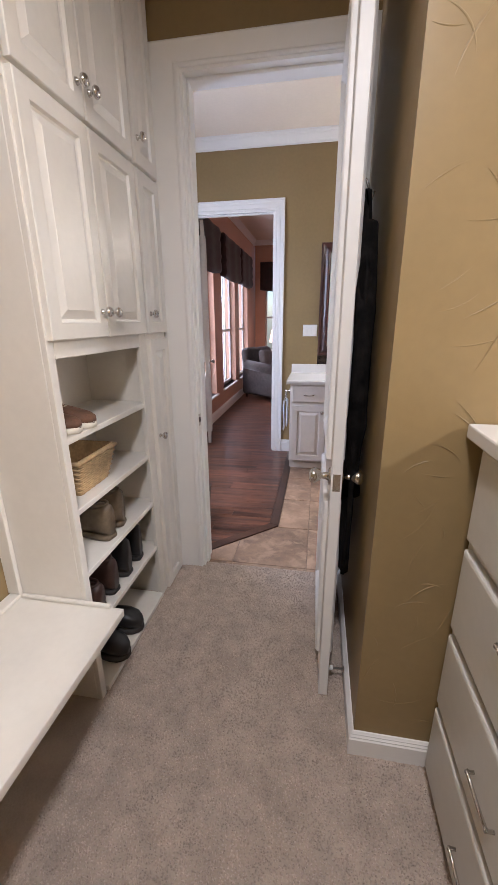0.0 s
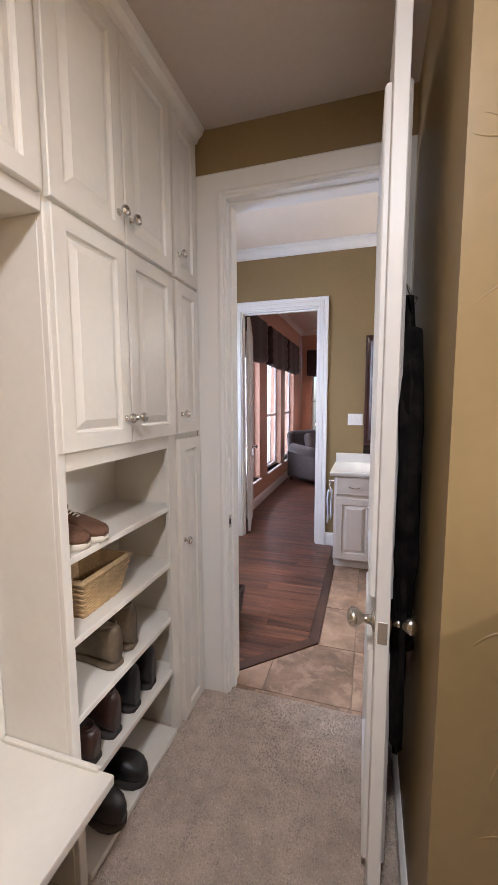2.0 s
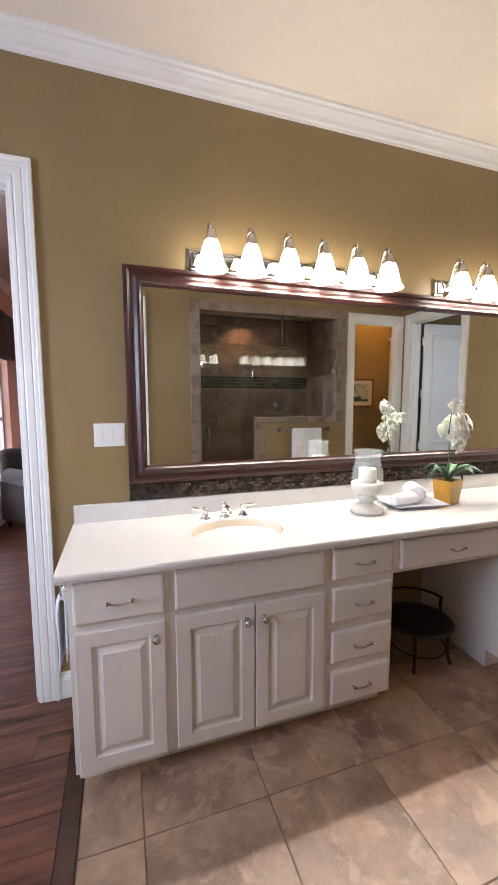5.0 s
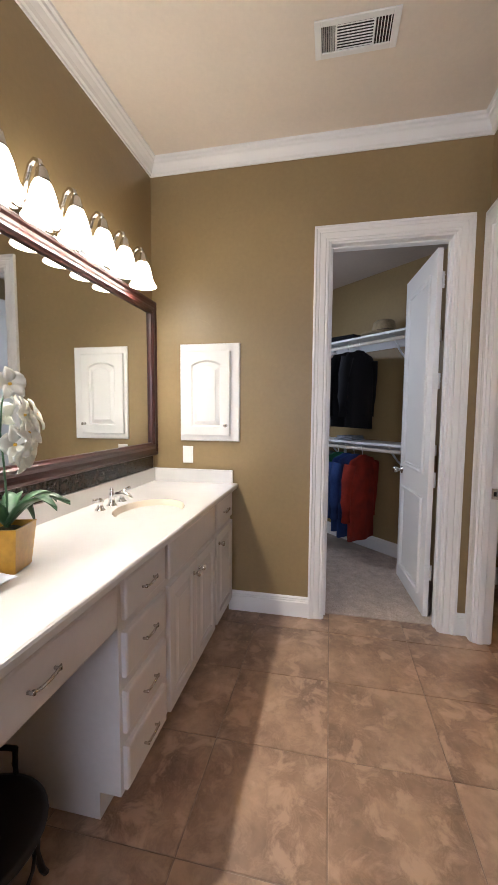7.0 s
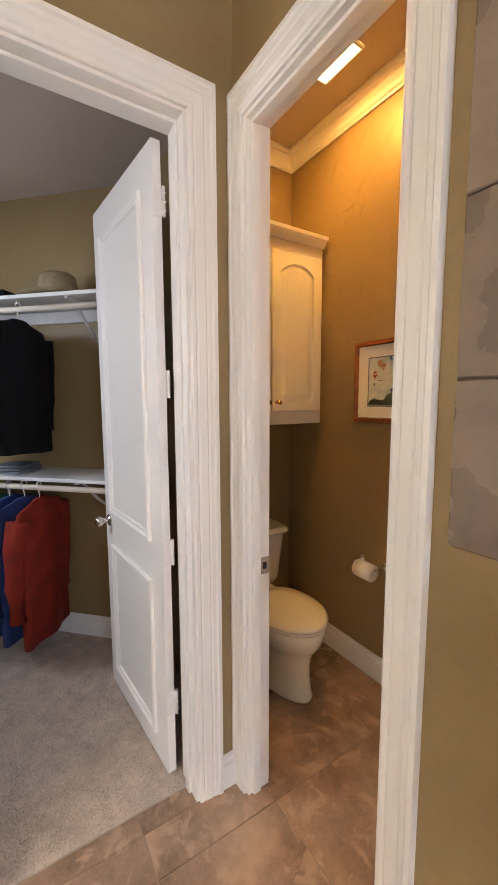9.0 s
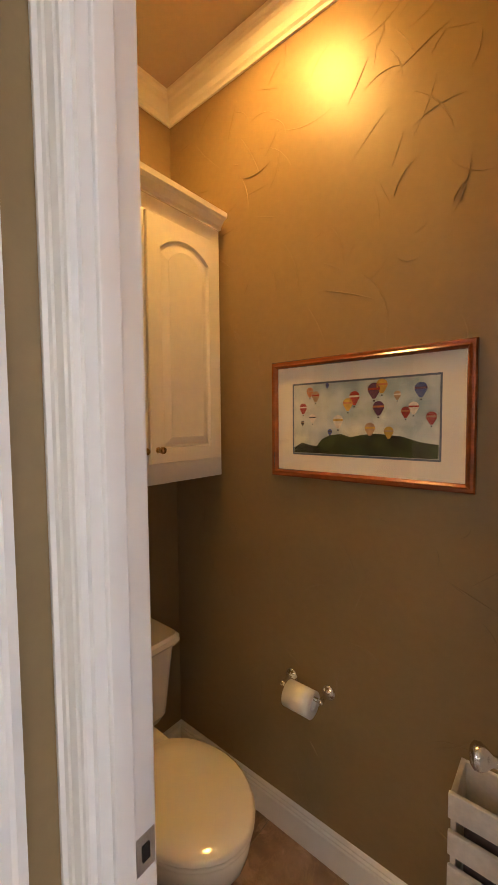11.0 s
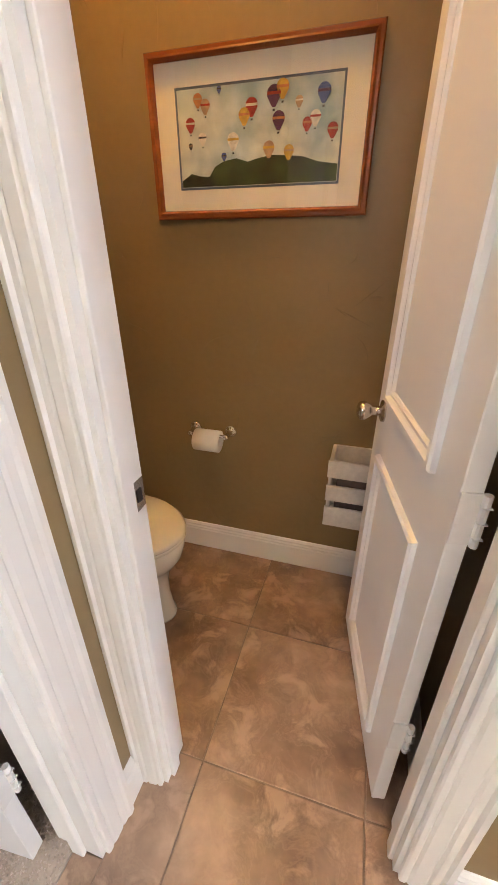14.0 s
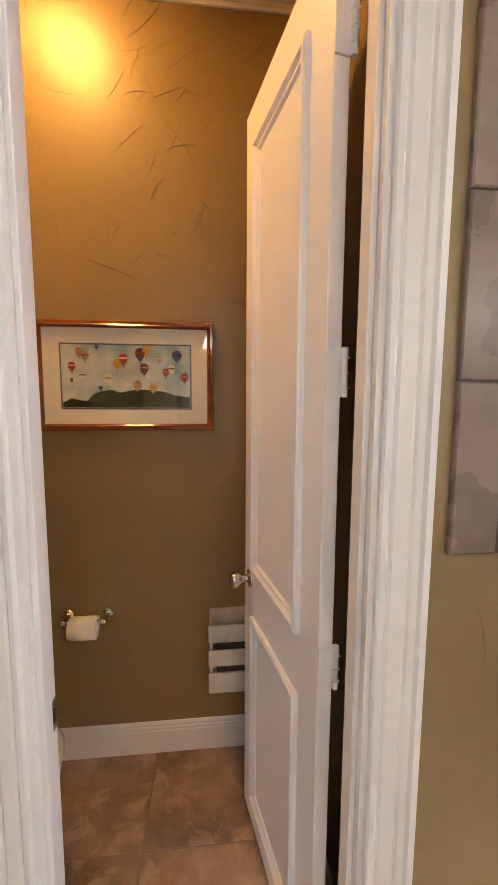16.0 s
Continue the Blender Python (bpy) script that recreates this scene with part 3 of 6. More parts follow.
def countertop():
    e = tagged(empty("vanity_countertop", T((0, 0, 0))), "white cultured marble vanity top with two oval basins", "countertop")
    y0, y1, zt, zb = -0.61, -0.02, 0.895, 0.860
    bm = bmesh.new()
    bowls = [(0.73, -0.35), (2.82, -0.35)]
    rx, ry, n = 0.215, 0.165, 48
    edges = [0.0, 0.43, 1.03, 2.52, 3.12, 3.598]
    hx = 0.30

    def quad(a, b):
        bm.faces.new([bm.verts.new(p) for p in ((a, y0, zt), (b, y0, zt), (b, y1, zt), (a, y1, zt))])
    quad(edges[0], edges[1]), quad(edges[2], edges[3]), quad(edges[4], edges[5])
    for cx, cy in bowls:
        ell, rec = [], []
        x0, x1 = cx - hx, cx + hx
        turns = [2 * math.pi * i / n for i in range(n)]
        turns += [math.atan2(v, u) % (2 * math.pi) for u in (-hx, hx) for v in (y1 - cy, y0 - cy)]
        for a in sorted(turns):
            c, s = math.cos(a), math.sin(a)
            ell.append((cx + rx * c, cy + ry * s, zt))
            k = min((hx / abs(c)) if abs(c) > 1e-6 else 9, ((y1 - cy if s > 0 else cy - y0) / abs(s)) if abs(s) > 1e-6 else 9)
            rec.append((cx + k * c, cy + k * s, zt))
        loft([rec, ell], True, bm=bm)
        rim = [[(cx + (p[0] - cx) * f, cy + (p[1] - cy) * f, z) for p in ell] for f, z in ((1.0, zt), (0.985, zt - 0.006), (0.95, zt - 0.03), (0.86, zt - 0.075), (0.66, zt - 0.115), (0.38, zt - 0.135), (0.12, zt - 0.14))]
        b2 = loft(rim, True, False, True)
        part("basin", b2, BOWL, e, "cream oval basin", True)
        d = part("drain", lathe([(0.022, 0.0), (0.024, 0.003), (0.012, 0.004), (0.002, 0.003)], 20, T((cx, cy, zt - 0.139))), POLISHED, e, "chrome drain", True)
    top = part("slab", bm, MARBLE, e)
    # front edge with a rounded nose, ends and underside
    prof = [(y0, zt), (y0 - 0.006, zt - 0.003), (y0 - 0.009, zt - 0.010), (y0 - 0.008, zb + 0.012), (y0 - 0.003, zb + 0.009), (y0 - 0.003, zb + 0.001), (y0 + 0.02, zb)]
    rings = [[(x, y, z) for y, z in prof] for x in (0.0, 3.598)]
    nose = loft(rings, False)
    part("edge", nose, MARBLE, e)
    part("end", box(-0.004, 0.0, y0 - 0.006, -0.001, zb, zt), MARBLE, e)
    part("underside", box(0.0, 3.598, y0 + 0.01, y1, zb - 0.001, zb + 0.002), MARBLE, e)
    part("backsplash", box(0.0, 3.578, -0.022, -0.001, zt - 0.03, 0.985, 0.003), MARBLE, e)
    part("side_splash", box(3.576, 3.597, -0.585, -0.001, zt - 0.03, 0.985, 0.003), MARBLE, e)
    return e


countertop()


def faucet(cx):
    """Widespread bathroom faucet: arched spout and two cross-handled valves."""
    e = tagged(empty("faucet", T((cx, -0.14, 0.895))), "polished chrome widespread faucet with two lever handles", "faucet", "vanity faucets")
    sp = lathe([(0.026, 0), (0.026, 0.006), (0.017, 0.014), (0.014, 0.04), (0.017, 0.052), (0.015, 0.065), (0.008, 0.078), (0.011, 0.086), (0.003, 0.094)], 20)
    tube([(0, 0, 0.05), (0, -0.03, 0.064), (0, -0.065, 0.070), (0, -0.095, 0.062), (0, -0.112, 0.045)], 0.012, 12, sp, 0.009)
    part("spout", sp, POLISHED, e, "", True)
    for s in (-1, 1):
        v = lathe([(0.025, 0), (0.025, 0.006), (0.015, 0.014), (0.012, 0.036), (0.017, 0.046), (0.014, 0.056), (0.004, 0.062)], 18, T((s * 0.10, 0.002, 0)))
        tube([(s * 0.10, 0.0, 0.052), (s * 0.13, -0.004, 0.060), (s * 0.165, -0.008, 0.064)], 0.0065, 10, v, 0.009)
        part("valve_handle", v, POLISHED, e, "", True)


faucet(0.72)
faucet(2.82)


# ---- mirror, tile strip, lights ----
def mirror():
    e = tagged(empty("wall_mirror", T((0.262, -0.002, 1.075))), "long wall mirror in a dark mahogany moulded frame", "mirror")
    w, h = 3.358, 1.06
    s = [(0, 0, 0), (0, 0.022, 0), (0.006, 0.030, 0), (0.018, 0.032, 0), (0.030, 0.024, 0), (0.045, 0.024, 0), (0.062, 0.034, 0), (0.074, 0.036, 0), (0.082, 0.026, 0), (0.090, 0.022, 0), (0.092, 0.006, 0)]
    part("frame", loft(rect_rings(w, h, s), True), MAHOGANY, e, "glossy dark mahogany frame", False)
    part("glass", box(0.088, w - 0.088, -0.0085, -0.0005, 0.088, h - 0.088), MIRROR, e, "silvered glass")


mirror()


def light_bar(x0):
    e = tagged(empty("vanity_light", T((x0, -0.001, 2.19))), "nickel six-light vanity bar with lit opal bell shades", "wall light", "vanity light bars")
    L_ = 5 * 0.2025
    s = [(0, 0, 0), (0.0, 0.008, 0), (0.012, 0.018, 0), (0.02, 0.018, 0), (0.03, 0.026, 0)]
    b = loft(rect_rings(L_ + 0.20, 0.115, s), True, False, True)
    pl = part("back_plate", b, POLISHED, e, "polished nickel back plate")
    pl.matrix_local = T((-0.10, 0, -0.06))
    for i in range(6):
        x = i * 0.2025
        pts = [(x, -0.02, 0.0), (x, -0.045, 0.03), (x, -0.062, 0.08), (x, -0.078, 0.125), (x, -0.10, 0.145), (x, -0.122, 0.135), (x, -0.13, 0.11)]
        a = tube(pts, 0.010, 10)
        lathe([(0.012, 0.115), (0.020, 0.105), (0.024, 0.085), (0.030, 0.066), (0.031, 0.058)], 20, T((x, -0.13, 0)), a)
        lathe([(0.02, 0.0), (0.018, 0.01), (0.01, 0.02)], 16, T((x, -0.024, 0)) @ R(radians(90), 4, "X"), a)
        arm = part("arm", a, CHROME, e, "curved nickel arm", True)
        prof = [(0.028, 0.060), (0.036, 0.045), (0.045, 0.020), (0.052, -0.010), (0.059, -0.040), (0.073, -0.068), (0.078, -0.075)]
        rings = [[(r * math.cos(2 * math.pi * k / 28), r * math.sin(2 * math.pi * k / 28), z) for k in range(28)] for r, z in prof]
        sh = part("shade", loft(rings, True, True, False), SHADE, arm, "lit opal glass bell shade", True)
        sh.matrix_local = T((x, -0.13, 0))
        part("bulb", lathe([(0.010, 0.058), (0.012, 0.035), (0.021, 0.018), (0.023, 0.004), (0.014, -0.012), (0.002, -0.016)], 14), BULB, sh, "lit bulb", True)
    return e


light_bar(0.67)
light_bar(2.20)


def plate(name, m, w, h, gangs, label, category, rocker=True):
    e = tagged(empty(name, m), label, category)
    part("plate", loft(rect_rings(w, h, [(0, 0, 0), (0, 0.003, 0), (0.004, 0.006, 0)]), True, False, True), TRIM, e)
    for i in range(gangs):
        cx = w * (i + 0.5) / gangs
        ob = part("switch_toggle" if rocker else "socket", box(cx - 0.016, cx + 0.016, -0.0085, -0.005, h / 2 - 0.033, h / 2 + 0.033, 0.0015), TRIM, e)
        ob.matrix_local = T((0, 0, 0)) if not rocker else T((0, 0, 0)) @ R(radians(0), 4, "X")
    return e


plate("light_switch", T((0.105, -0.001, 1.267)), 0.145, 0.114, 3, "white three-gang switch plate on the tan wall", "light switch")
plate("wall_outlet", T((XE - 0.001, -0.222, 1.025)) @ R(radians(-90), 4, "Z"), 0.074, 0.118, 1, "white outlet plate above the vanity end", "outlet", False)


def medicine_cabinet():
    e = tagged(empty("medicine_cabinet", T((XE - 0.001, -0.21, 1.182)) @ R(radians(-90), 4, "Z")), "white recessed medicine cabinet with an arched panel door", "cabinet")
    w, h = 0.42, 0.657
    part("surround", loft(rect_rings(w, h, [(0, 0, 0), (0, 0.010, 0), (0.004, 0.014, 0), (0.04, 0.014, 0)]), True, False, True), TRIM, e)
    d = part("door", panel_front(w - 0.09, h - 0.09, 0.02, 0.062, 0.03), TRIM, e)
    d.matrix_local = T((0.026, -0.014, 0.038))
    knob(d, T((w - 0.09 - 0.025, -0.02, 0.07)), None, 0.011)


medicine_cabinet()


def vent():
    e = tagged(empty("ceiling_vent", T((2.855, -1.48, H))), "white louvred supply vent in the ceiling", "vent")
    w, l = 0.185, 0.36
    bm = bmesh.new()
    for a, b, c, d in ((0, w, 0, 0.03), (0, w, l - 0.03, l), (0, 0.03, 0.03, l - 0.03), (w - 0.03, w, 0.03, l - 0.03), (0.03, w - 0.03, 0.10, 0.108), (0.03, w - 0.03, 0.262, 0.270)):
        box(a, b, c, d, -0.009, -0.001, 0.002, bm)
    part("frame", bm, TRIM, e)
    # dark sheet stands for the shade of the duct behind the slats
    part("backing", box(0.02, w - 0.02, 0.02, l - 0.02, -0.0015, -0.0005), DARK, e)
    for i in range(5):
        y = 0.038 + i * 0.013
        part("slat", moved(box(0.03, w - 0.03, -0.0018, 0.0018, -0.007, -0.005), T((0, y, 0))), TRIM, e)
    for i in range(9):
        x = 0.037 + i * 0.0138
        part("slat", moved(box(-0.0022, 0.0022, 0.108, 0.262, -0.0006, 0.0006), T((x, 0, -0.005)) @ R(radians(40), 4, "Y")), HINGE, e)
    for i in range(8):
        y = 0.276 + i * 0.008
        part("slat", moved(box(0.03, w - 0.03, -0.0028, 0.0028, -0.0006, 0.0006), T((0, y, -0.005)) @ R(radians(-40), 4, "X")), HINGE, e)


vent()


# ---- things on the vanity ----
def hurricane():
    e = tagged(empty("candle_holder", T((1.47, -0.285, 0.896)) @ Matrix.Diagonal((1.22, 1.22, 1.0, 1))), "pale stone candle holder with a glass hurricane and ivory candle", "candle holder")
    part("pedestal", lathe([(0.066, 0), (0.070, 0.006), (0.068, 0.026), (0.055, 0.036), (0.034, 0.046), (0.030, 0.062), (0.044, 0.074), (0.047, 0.082), (0.036, 0.092), (0.034, 0.100), (0.060, 0.110), (0.068, 0.120), (0.070, 0.160), (0.064, 0.164)], 36), STONE, e, "pale turned stone pedestal", True)
    part("candle", lathe([(0.038, 0.162), (0.038, 0.232), (0.036, 0.238), (0.012, 0.234)], 28), WAX, e, "ivory pillar candle", True)
    prof = [(0.062, 0.160), (0.068, 0.185), (0.066, 0.22), (0.055, 0.27), (0.053, 0.30), (0.060, 0.335)]
    o = [[(r * math.cos(2 * math.pi * k / 36), r * math.sin(2 * math.pi * k / 36), z) for k in range(36)] for r, z in prof]
    i = [[(x * 0.955, y * 0.955, z) for x, y, z in ring] for ring in reversed(o)]
    g = part("hurricane_glass", loft(o + i + [o[0]], True), THIN_GLASS, e, "clear glass hurricane chimney", True)
    g.visible_shadow = False


hurricane()


def tray():
    e = tagged(empty("serving_tray", T((1.80, -0.235, 0.896)) @ R(radians(-8), 4, "Z")), "pale grey rectangular tray holding rolled white towels", "tray")
    rr = [[(sx * w / 2, sy * d / 2, z) for sx, sy in ((-1, -1), (1, -1), (1, 1), (-1, 1))] for w, d, z in ((0.24, 0.18, 0), (0.25, 0.19, 0.004), (0.33, 0.25, 0.022), (0.325, 0.245, 0.024), (0.245, 0.185, 0.008))]
    part("dish", loft(rr, True, True, True), mat("pale_blue_grey_glaze", (0.62, 0.64, 0.68), 0.3, vary=0.04, coat=0.3), e)


def rolled_towel(m, length, r, label):
    rings = []
    n = 60
    pts = []
    for i in range(n + 1):
        a = i / n * 2 * math.pi * 2.6
        rad = r * (0.25 + 0.75 * i / n)
        pts.append((rad * math.cos(a), rad * math.sin(a)))
    bm = bmesh.new()
    loft([[(-length / 2 + 0.004 * math.sin(i), x, z + r) for i, (x, z) in enumerate(pts)], [(-length / 4, x * 1.02, z * 1.02 + r) for x, z in pts], [(length / 4, x * 1.02, z * 1.02 + r) for x, z in pts], [(length / 2 - 0.003 * math.cos(i), x, z + r) for i, (x, z) in enumerate(pts)]], False, bm=bm)
    core = lathe([(r * 0.1, -length / 2 - 0.004), (r * 0.55, -length / 2 - 0.003), (r * 0.88, -length / 2 + 0.004), (r * 1.0, -length / 4), (r * 1.01, 0), (r * 1.0, length / 4), (r * 0.88, length / 2 - 0.004), (r * 0.55, length / 2 + 0.003), (r * 0.1, length / 2 + 0.004)], 24, T((0, 0, r)) @ R(radians(90), 4, "Y"))
    join(bm, core)
    ob = part("rolled_towel", bm, TOWEL, None, "", True)
    ob.matrix_world = m
    return tagged(ob, label, "towel", "rolled towels on the tray")


tray()
rolled_towel(T((1.735, -0.262, 0.905)) @ R(radians(14), 4, "Z"), 0.19, 0.036, "rolled white terry hand towel lying on a tray")
rolled_towel(T((1.845, -0.205, 0.905)) @ R(radians(62), 4, "Z"), 0.14, 0.054, "thick rolled white terry towel lying on a tray")


def orchid():
    e = tagged(empty("potted_orchid", T((2.03, -0.27, 0.896)) @ R(radians(14), 4, "Z")), "white orchid in a square mustard-glazed pot", "plant")
    rr = [[(sx * w / 2, sy * w / 2, z) for sx, sy in ((-1, -1), (1, -1), (1, 1), (-1, 1))] for w, z in ((0.088, 0), (0.092, 0.003), (0.118, 0.135), (0.120, 0.138), (0.108, 0.138), (0.104, 0.115))]
    part("pot", loft(rr, True, True, True), POT, e, "square mustard-yellow glazed pot")
    part("moss", lathe([(0.05, 0.113), (0.04, 0.125), (0.002, 0.13)], 12), SOIL, e)
    rnd = random.Random(4)
    for i in range(9):
        a = i * 2.4 + rnd.uniform(-0.3, 0.3)
        ln, w = rnd.uniform(0.12, 0.19), rnd.uniform(0.020, 0.032)
        rows = []
        for k in range(8):
            f = k / 7
            out, z = ln * f, 0.13 + 0.10 * math.sin(f * 2.2) * rnd.uniform(0.95, 1.05) - (0.10 if i % 3 == 0 else 0.02) * f * f
            ww = w * math.sin(math.pi * min(1, 0.12 + f * 0.88)) + 0.002
            c, s = math.cos(a), math.sin(a)
            rows.append([(c * out - s * q * ww, s * out + c * q * ww, z + abs(q) * 0.008 + dz) for q, dz in ((-1, 0), (-0.5, -0.001), (0, -0.003), (0.5, -0.001), (1, 0), (0.5, -0.004), (0, -0.006), (-0.5, -0.004))])
        part("leaf", loft(rows, True, True, True), LEAF, e, "", True)
    stem = [(0, 0, 0.12), (0.005, 0.0, 0.22), (-0.01, -0.005, 0.32), (-0.03, -0.01, 0.42), (-0.035, -0.02, 0.50), (-0.02, -0.025, 0.555)]
    part("stem", tube(stem, 0.004, 8, None, 0.002), LEAF, e, "thin green flower stem", True)
    br = tube([(-0.02, -0.01, 0.38), (0.03, -0.02, 0.42), (0.08, -0.03, 0.435)], 0.0025, 6)
    part("stem", br, LEAF, e, "", True)

    def bloom(p, yaw, size):
        bm = bmesh.new()
        for k in range(5):
            a = radians(90 + 72 * k)
            w = size * (0.62 if k in (1, 4) else 0.42)
            rows = []
            for j in range(6):
                f = j / 5
                ww = w * math.sin(math.pi * (0.1 + 0.86 * f)) * 0.9
                ct, st = math.cos(a), math.sin(a)
                d = -0.012 * math.sin(f * 2.6)
                rows.append([(ct * f * size - st * q * ww, d - 0.004 * abs(q) + dy, st * f * size + ct * q * ww) for q, dy in ((-1, 0), (-0.4, 0), (0.4, 0), (1, 0), (0.4, 0.003), (-0.4, 0.003))])
            loft(rows, True, True, True, bm)
        m = T(p) @ R(radians(yaw), 4, "Z") @ R(radians(rnd.uniform(-25, 15)), 4, "X") @ R(radians(rnd.uniform(-20, 20)), 4, "Y")
        ob = part("blossom", bm, PETAL, e, "white orchid blossom", True)
        ob.matrix_local = m
        c = part("throat", lathe([(0.002, 0), (0.005, 0.004), (0.004, 0.010), (0.001, 0.013)], 10, R(radians(90), 4, "X")), POLLEN, ob)
    for p, yaw, s in (((-0.030, -0.04, 0.560), -30, 0.042), ((-0.012, -0.03, 0.525), 20, 0.040), ((0.015, -0.05, 0.470), 10, 0.048), ((0.085, -0.05, 0.470), 20, 0.046), ((0.048, -0.05, 0.448), 45, 0.044),
                      ((0.020, -0.06, 0.415), 0, 0.050), ((-0.035, -0.05, 0.385), -25, 0.048), ((-0.010, -0.06, 0.350), -5, 0.046), ((-0.02, 0.02, 0.43), 170, 0.042), ((0.03, 0.01, 0.47), 160, 0.042)):
        bloom(p, yaw, s * 1.2)


orchid()


def stool():
    e = tagged(empty("vanity_chair", T((1.83, -0.30, 0.004)) @ Matrix.Diagonal((0.92, 0.92, 0.53, 1))), "black metal vanity chair with a round seat and low hoop back", "chair")
    part("seat", lathe([(0.18, 0.405), (0.205, 0.412), (0.21, 0.430), (0.19, 0.445), (0.08, 0.452), (0.002, 0.453)], 36), IRON, e, "dark padded round seat", True)
    hoop = tube(arc((0, 0.02, 0.60), 0.20, 0, 180, 20, (1, 0, 0), (0, 1, 0)), 0.011, 10)
    part("backrest", hoop, IRON, e, "curved black hoop back", True)
    for x in (-0.2, 0.2):
        part("back_post", tube([(x, 0.02, 0.41), (x * 1.03, 0.03, 0.50), (x, 0.02, 0.60)], 0.010, 8), IRON, e, "", True)
    part("ring", tube(arc((0, 0, 0.16), 0.165, 0, 360, 28, (1, 0, 0), (0, 1, 0)), 0.006, 8), IRON, e, "", True)
    for k in range(4):
        a = radians(45 + 90 * k)
        c, s = math.cos(a), math.sin(a)
        pts = [(c * r, s * r, z) for r, z in ((0.17, 0.41), (0.175, 0.30), (0.17, 0.16), (0.185, 0.04), (0.195, 0.008))]
        part("leg", tube(pts, 0.011, 8), IRON, e, "", True)


stool()


# ---- toilet room things ----
def toilet():
    e = tagged(empty("toilet", T((3.685, -2.605, 0))), "ivory two-piece toilet with the lid closed", "toilet")

    def egg(x0, x1, hw, z, n=32, sq=1.0):
        cx, L2 = (x0 + x1) / 2, (x1 - x0) / 2
        pts = []
        for k in range(n):
            a = 2 * math.pi * k / n
            c, s = math.cos(a), math.sin(a)
            wide = 1.0 if c > 0 else 1 - 0.10 * c * c
            pts.append((cx + L2 * (abs(c) ** sq) * (1 if c > 0 else -1), hw * wide * (abs(s) ** (0.9 if c > 0 else 1.0)) * (1 if s > 0 else -1), z))
        return pts
    rings = [egg(0.058, 0.60, 0.122, 0.0), egg(0.056, 0.60, 0.126, 0.012), egg(0.066, 0.60, 0.120, 0.035), egg(0.076, 0.60, 0.112, 0.12), egg(0.074, 0.60, 0.114, 0.19), egg(0.062, 0.59, 0.128, 0.235), egg(0.035, 0.56, 0.156, 0.275), egg(0.010, 0.52, 0.178, 0.315), egg(0.0, 0.50, 0.186, 0.355), egg(0.0, 0.50, 0.187, 0.385), egg(0.01, 0.49, 0.176, 0.395)]
    part("bowl", loft(rings, True, True, True), PORCELAIN, e, "", True)
    part("seat", loft([egg(-0.005, 0.48, 0.184, 0.396), egg(-0.01, 0.48, 0.190, 0.402), egg(-0.005, 0.48, 0.186, 0.412)], True, True, True), PORCELAIN, e, "", True)
    part("lid", loft([egg(-0.008, 0.475, 0.187, 0.414), egg(-0.012, 0.475, 0.191, 0.420), egg(0.0, 0.47, 0.180, 0.430), egg(0.10, 0.40, 0.10, 0.437)], True, True, True), PORCELAIN, e, "closed ivory lid", True)

    def rr(x0, x1, hw, z, c=0.03):
        out = []
        for sx, sy, a0 in ((1, 1, 0), (-1, 1, 90), (-1, -1, 180), (1, -1, 270)):
            for k in range(5):
                a = radians(a0 + 22.5 * k)
                out.append(((x0 + x1) / 2 + sx * ((x1 - x0) / 2 - c) + c * math.cos(a), sy * (hw - c) + c * math.sin(a), z))
        return out
    part("shelf", loft([rr(0.44, 0.70, 0.11, 0.30), rr(0.44, 0.72, 0.13, 0.385), rr(0.45, 0.71, 0.12, 0.395)], True, True, True), PORCELAIN, e, "", True)
    part("tank", loft([rr(0.575, 0.74, 0.175, 0.390), rr(0.560, 0.745, 0.19, 0.42), rr(0.535, 0.75, 0.215, 0.712)], True, True, True), PORCELAIN, e)
    part("tank_lid", loft([rr(0.522, 0.755, 0.228, 0.713), rr(0.515, 0.758, 0.234, 0.725), rr(0.517, 0.758, 0.232, 0.745), rr(0.527, 0.75, 0.222, 0.755)], True, True, True), PORCELAIN, e)
    lv = tube([(0.545, 0.14, 0.66), (0.522, 0.14, 0.66)], 0.012, 12)
    tube([(0.522, 0.14, 0.66), (0.515, 0.11, 0.657), (0.516, 0.075, 0.652)], 0.006, 8, lv)
    part("flush_lever", lv, POLISHED, e, "chrome flush lever", True)


toilet()


def toilet_cabinet():
    e = tagged(empty("toilet_cabinet", T((4.13, -2.26, 1.39)) @ R(radians(-90), 4, "Z")), "ivory wall cabinet with two arched doors over the toilet", "cabinet")
    w, h, d = 0.75, 1.0, 0.32
    part("body", box(0, w, 0, d, 0, h, 0.002), CABINET, e)
    dw = (w - 0.06) / 2
    for k in range(2):
        dr = part("door", panel_front(dw, h - 0.14, 0.02, 0.055, 0.05), CABINET, e)
        dr.matrix_local = T((0.026 + k * (dw + 0.008), 0, 0.075))
        knob(dr, T((dw - 0.03 if k == 0 else 0.03, -0.02, 0.05)), BRASS, 0.013)
    prof = [(0, 0), (0.012, 0), (0.016, 0.012), (0.030, 0.03), (0.046, 0.038), (0.050, 0.055), (0.0, 0.055)]
    bm = bmesh.new()
    rings = [[(x - s * a, -a, h + z) for a, z in prof] for x, s in ((0.0, 0.0), (w, 0.0))]
    loft(rings, True, True, True, bm)
    part("crown", bm, CABINET, e)


toilet_cabinet()


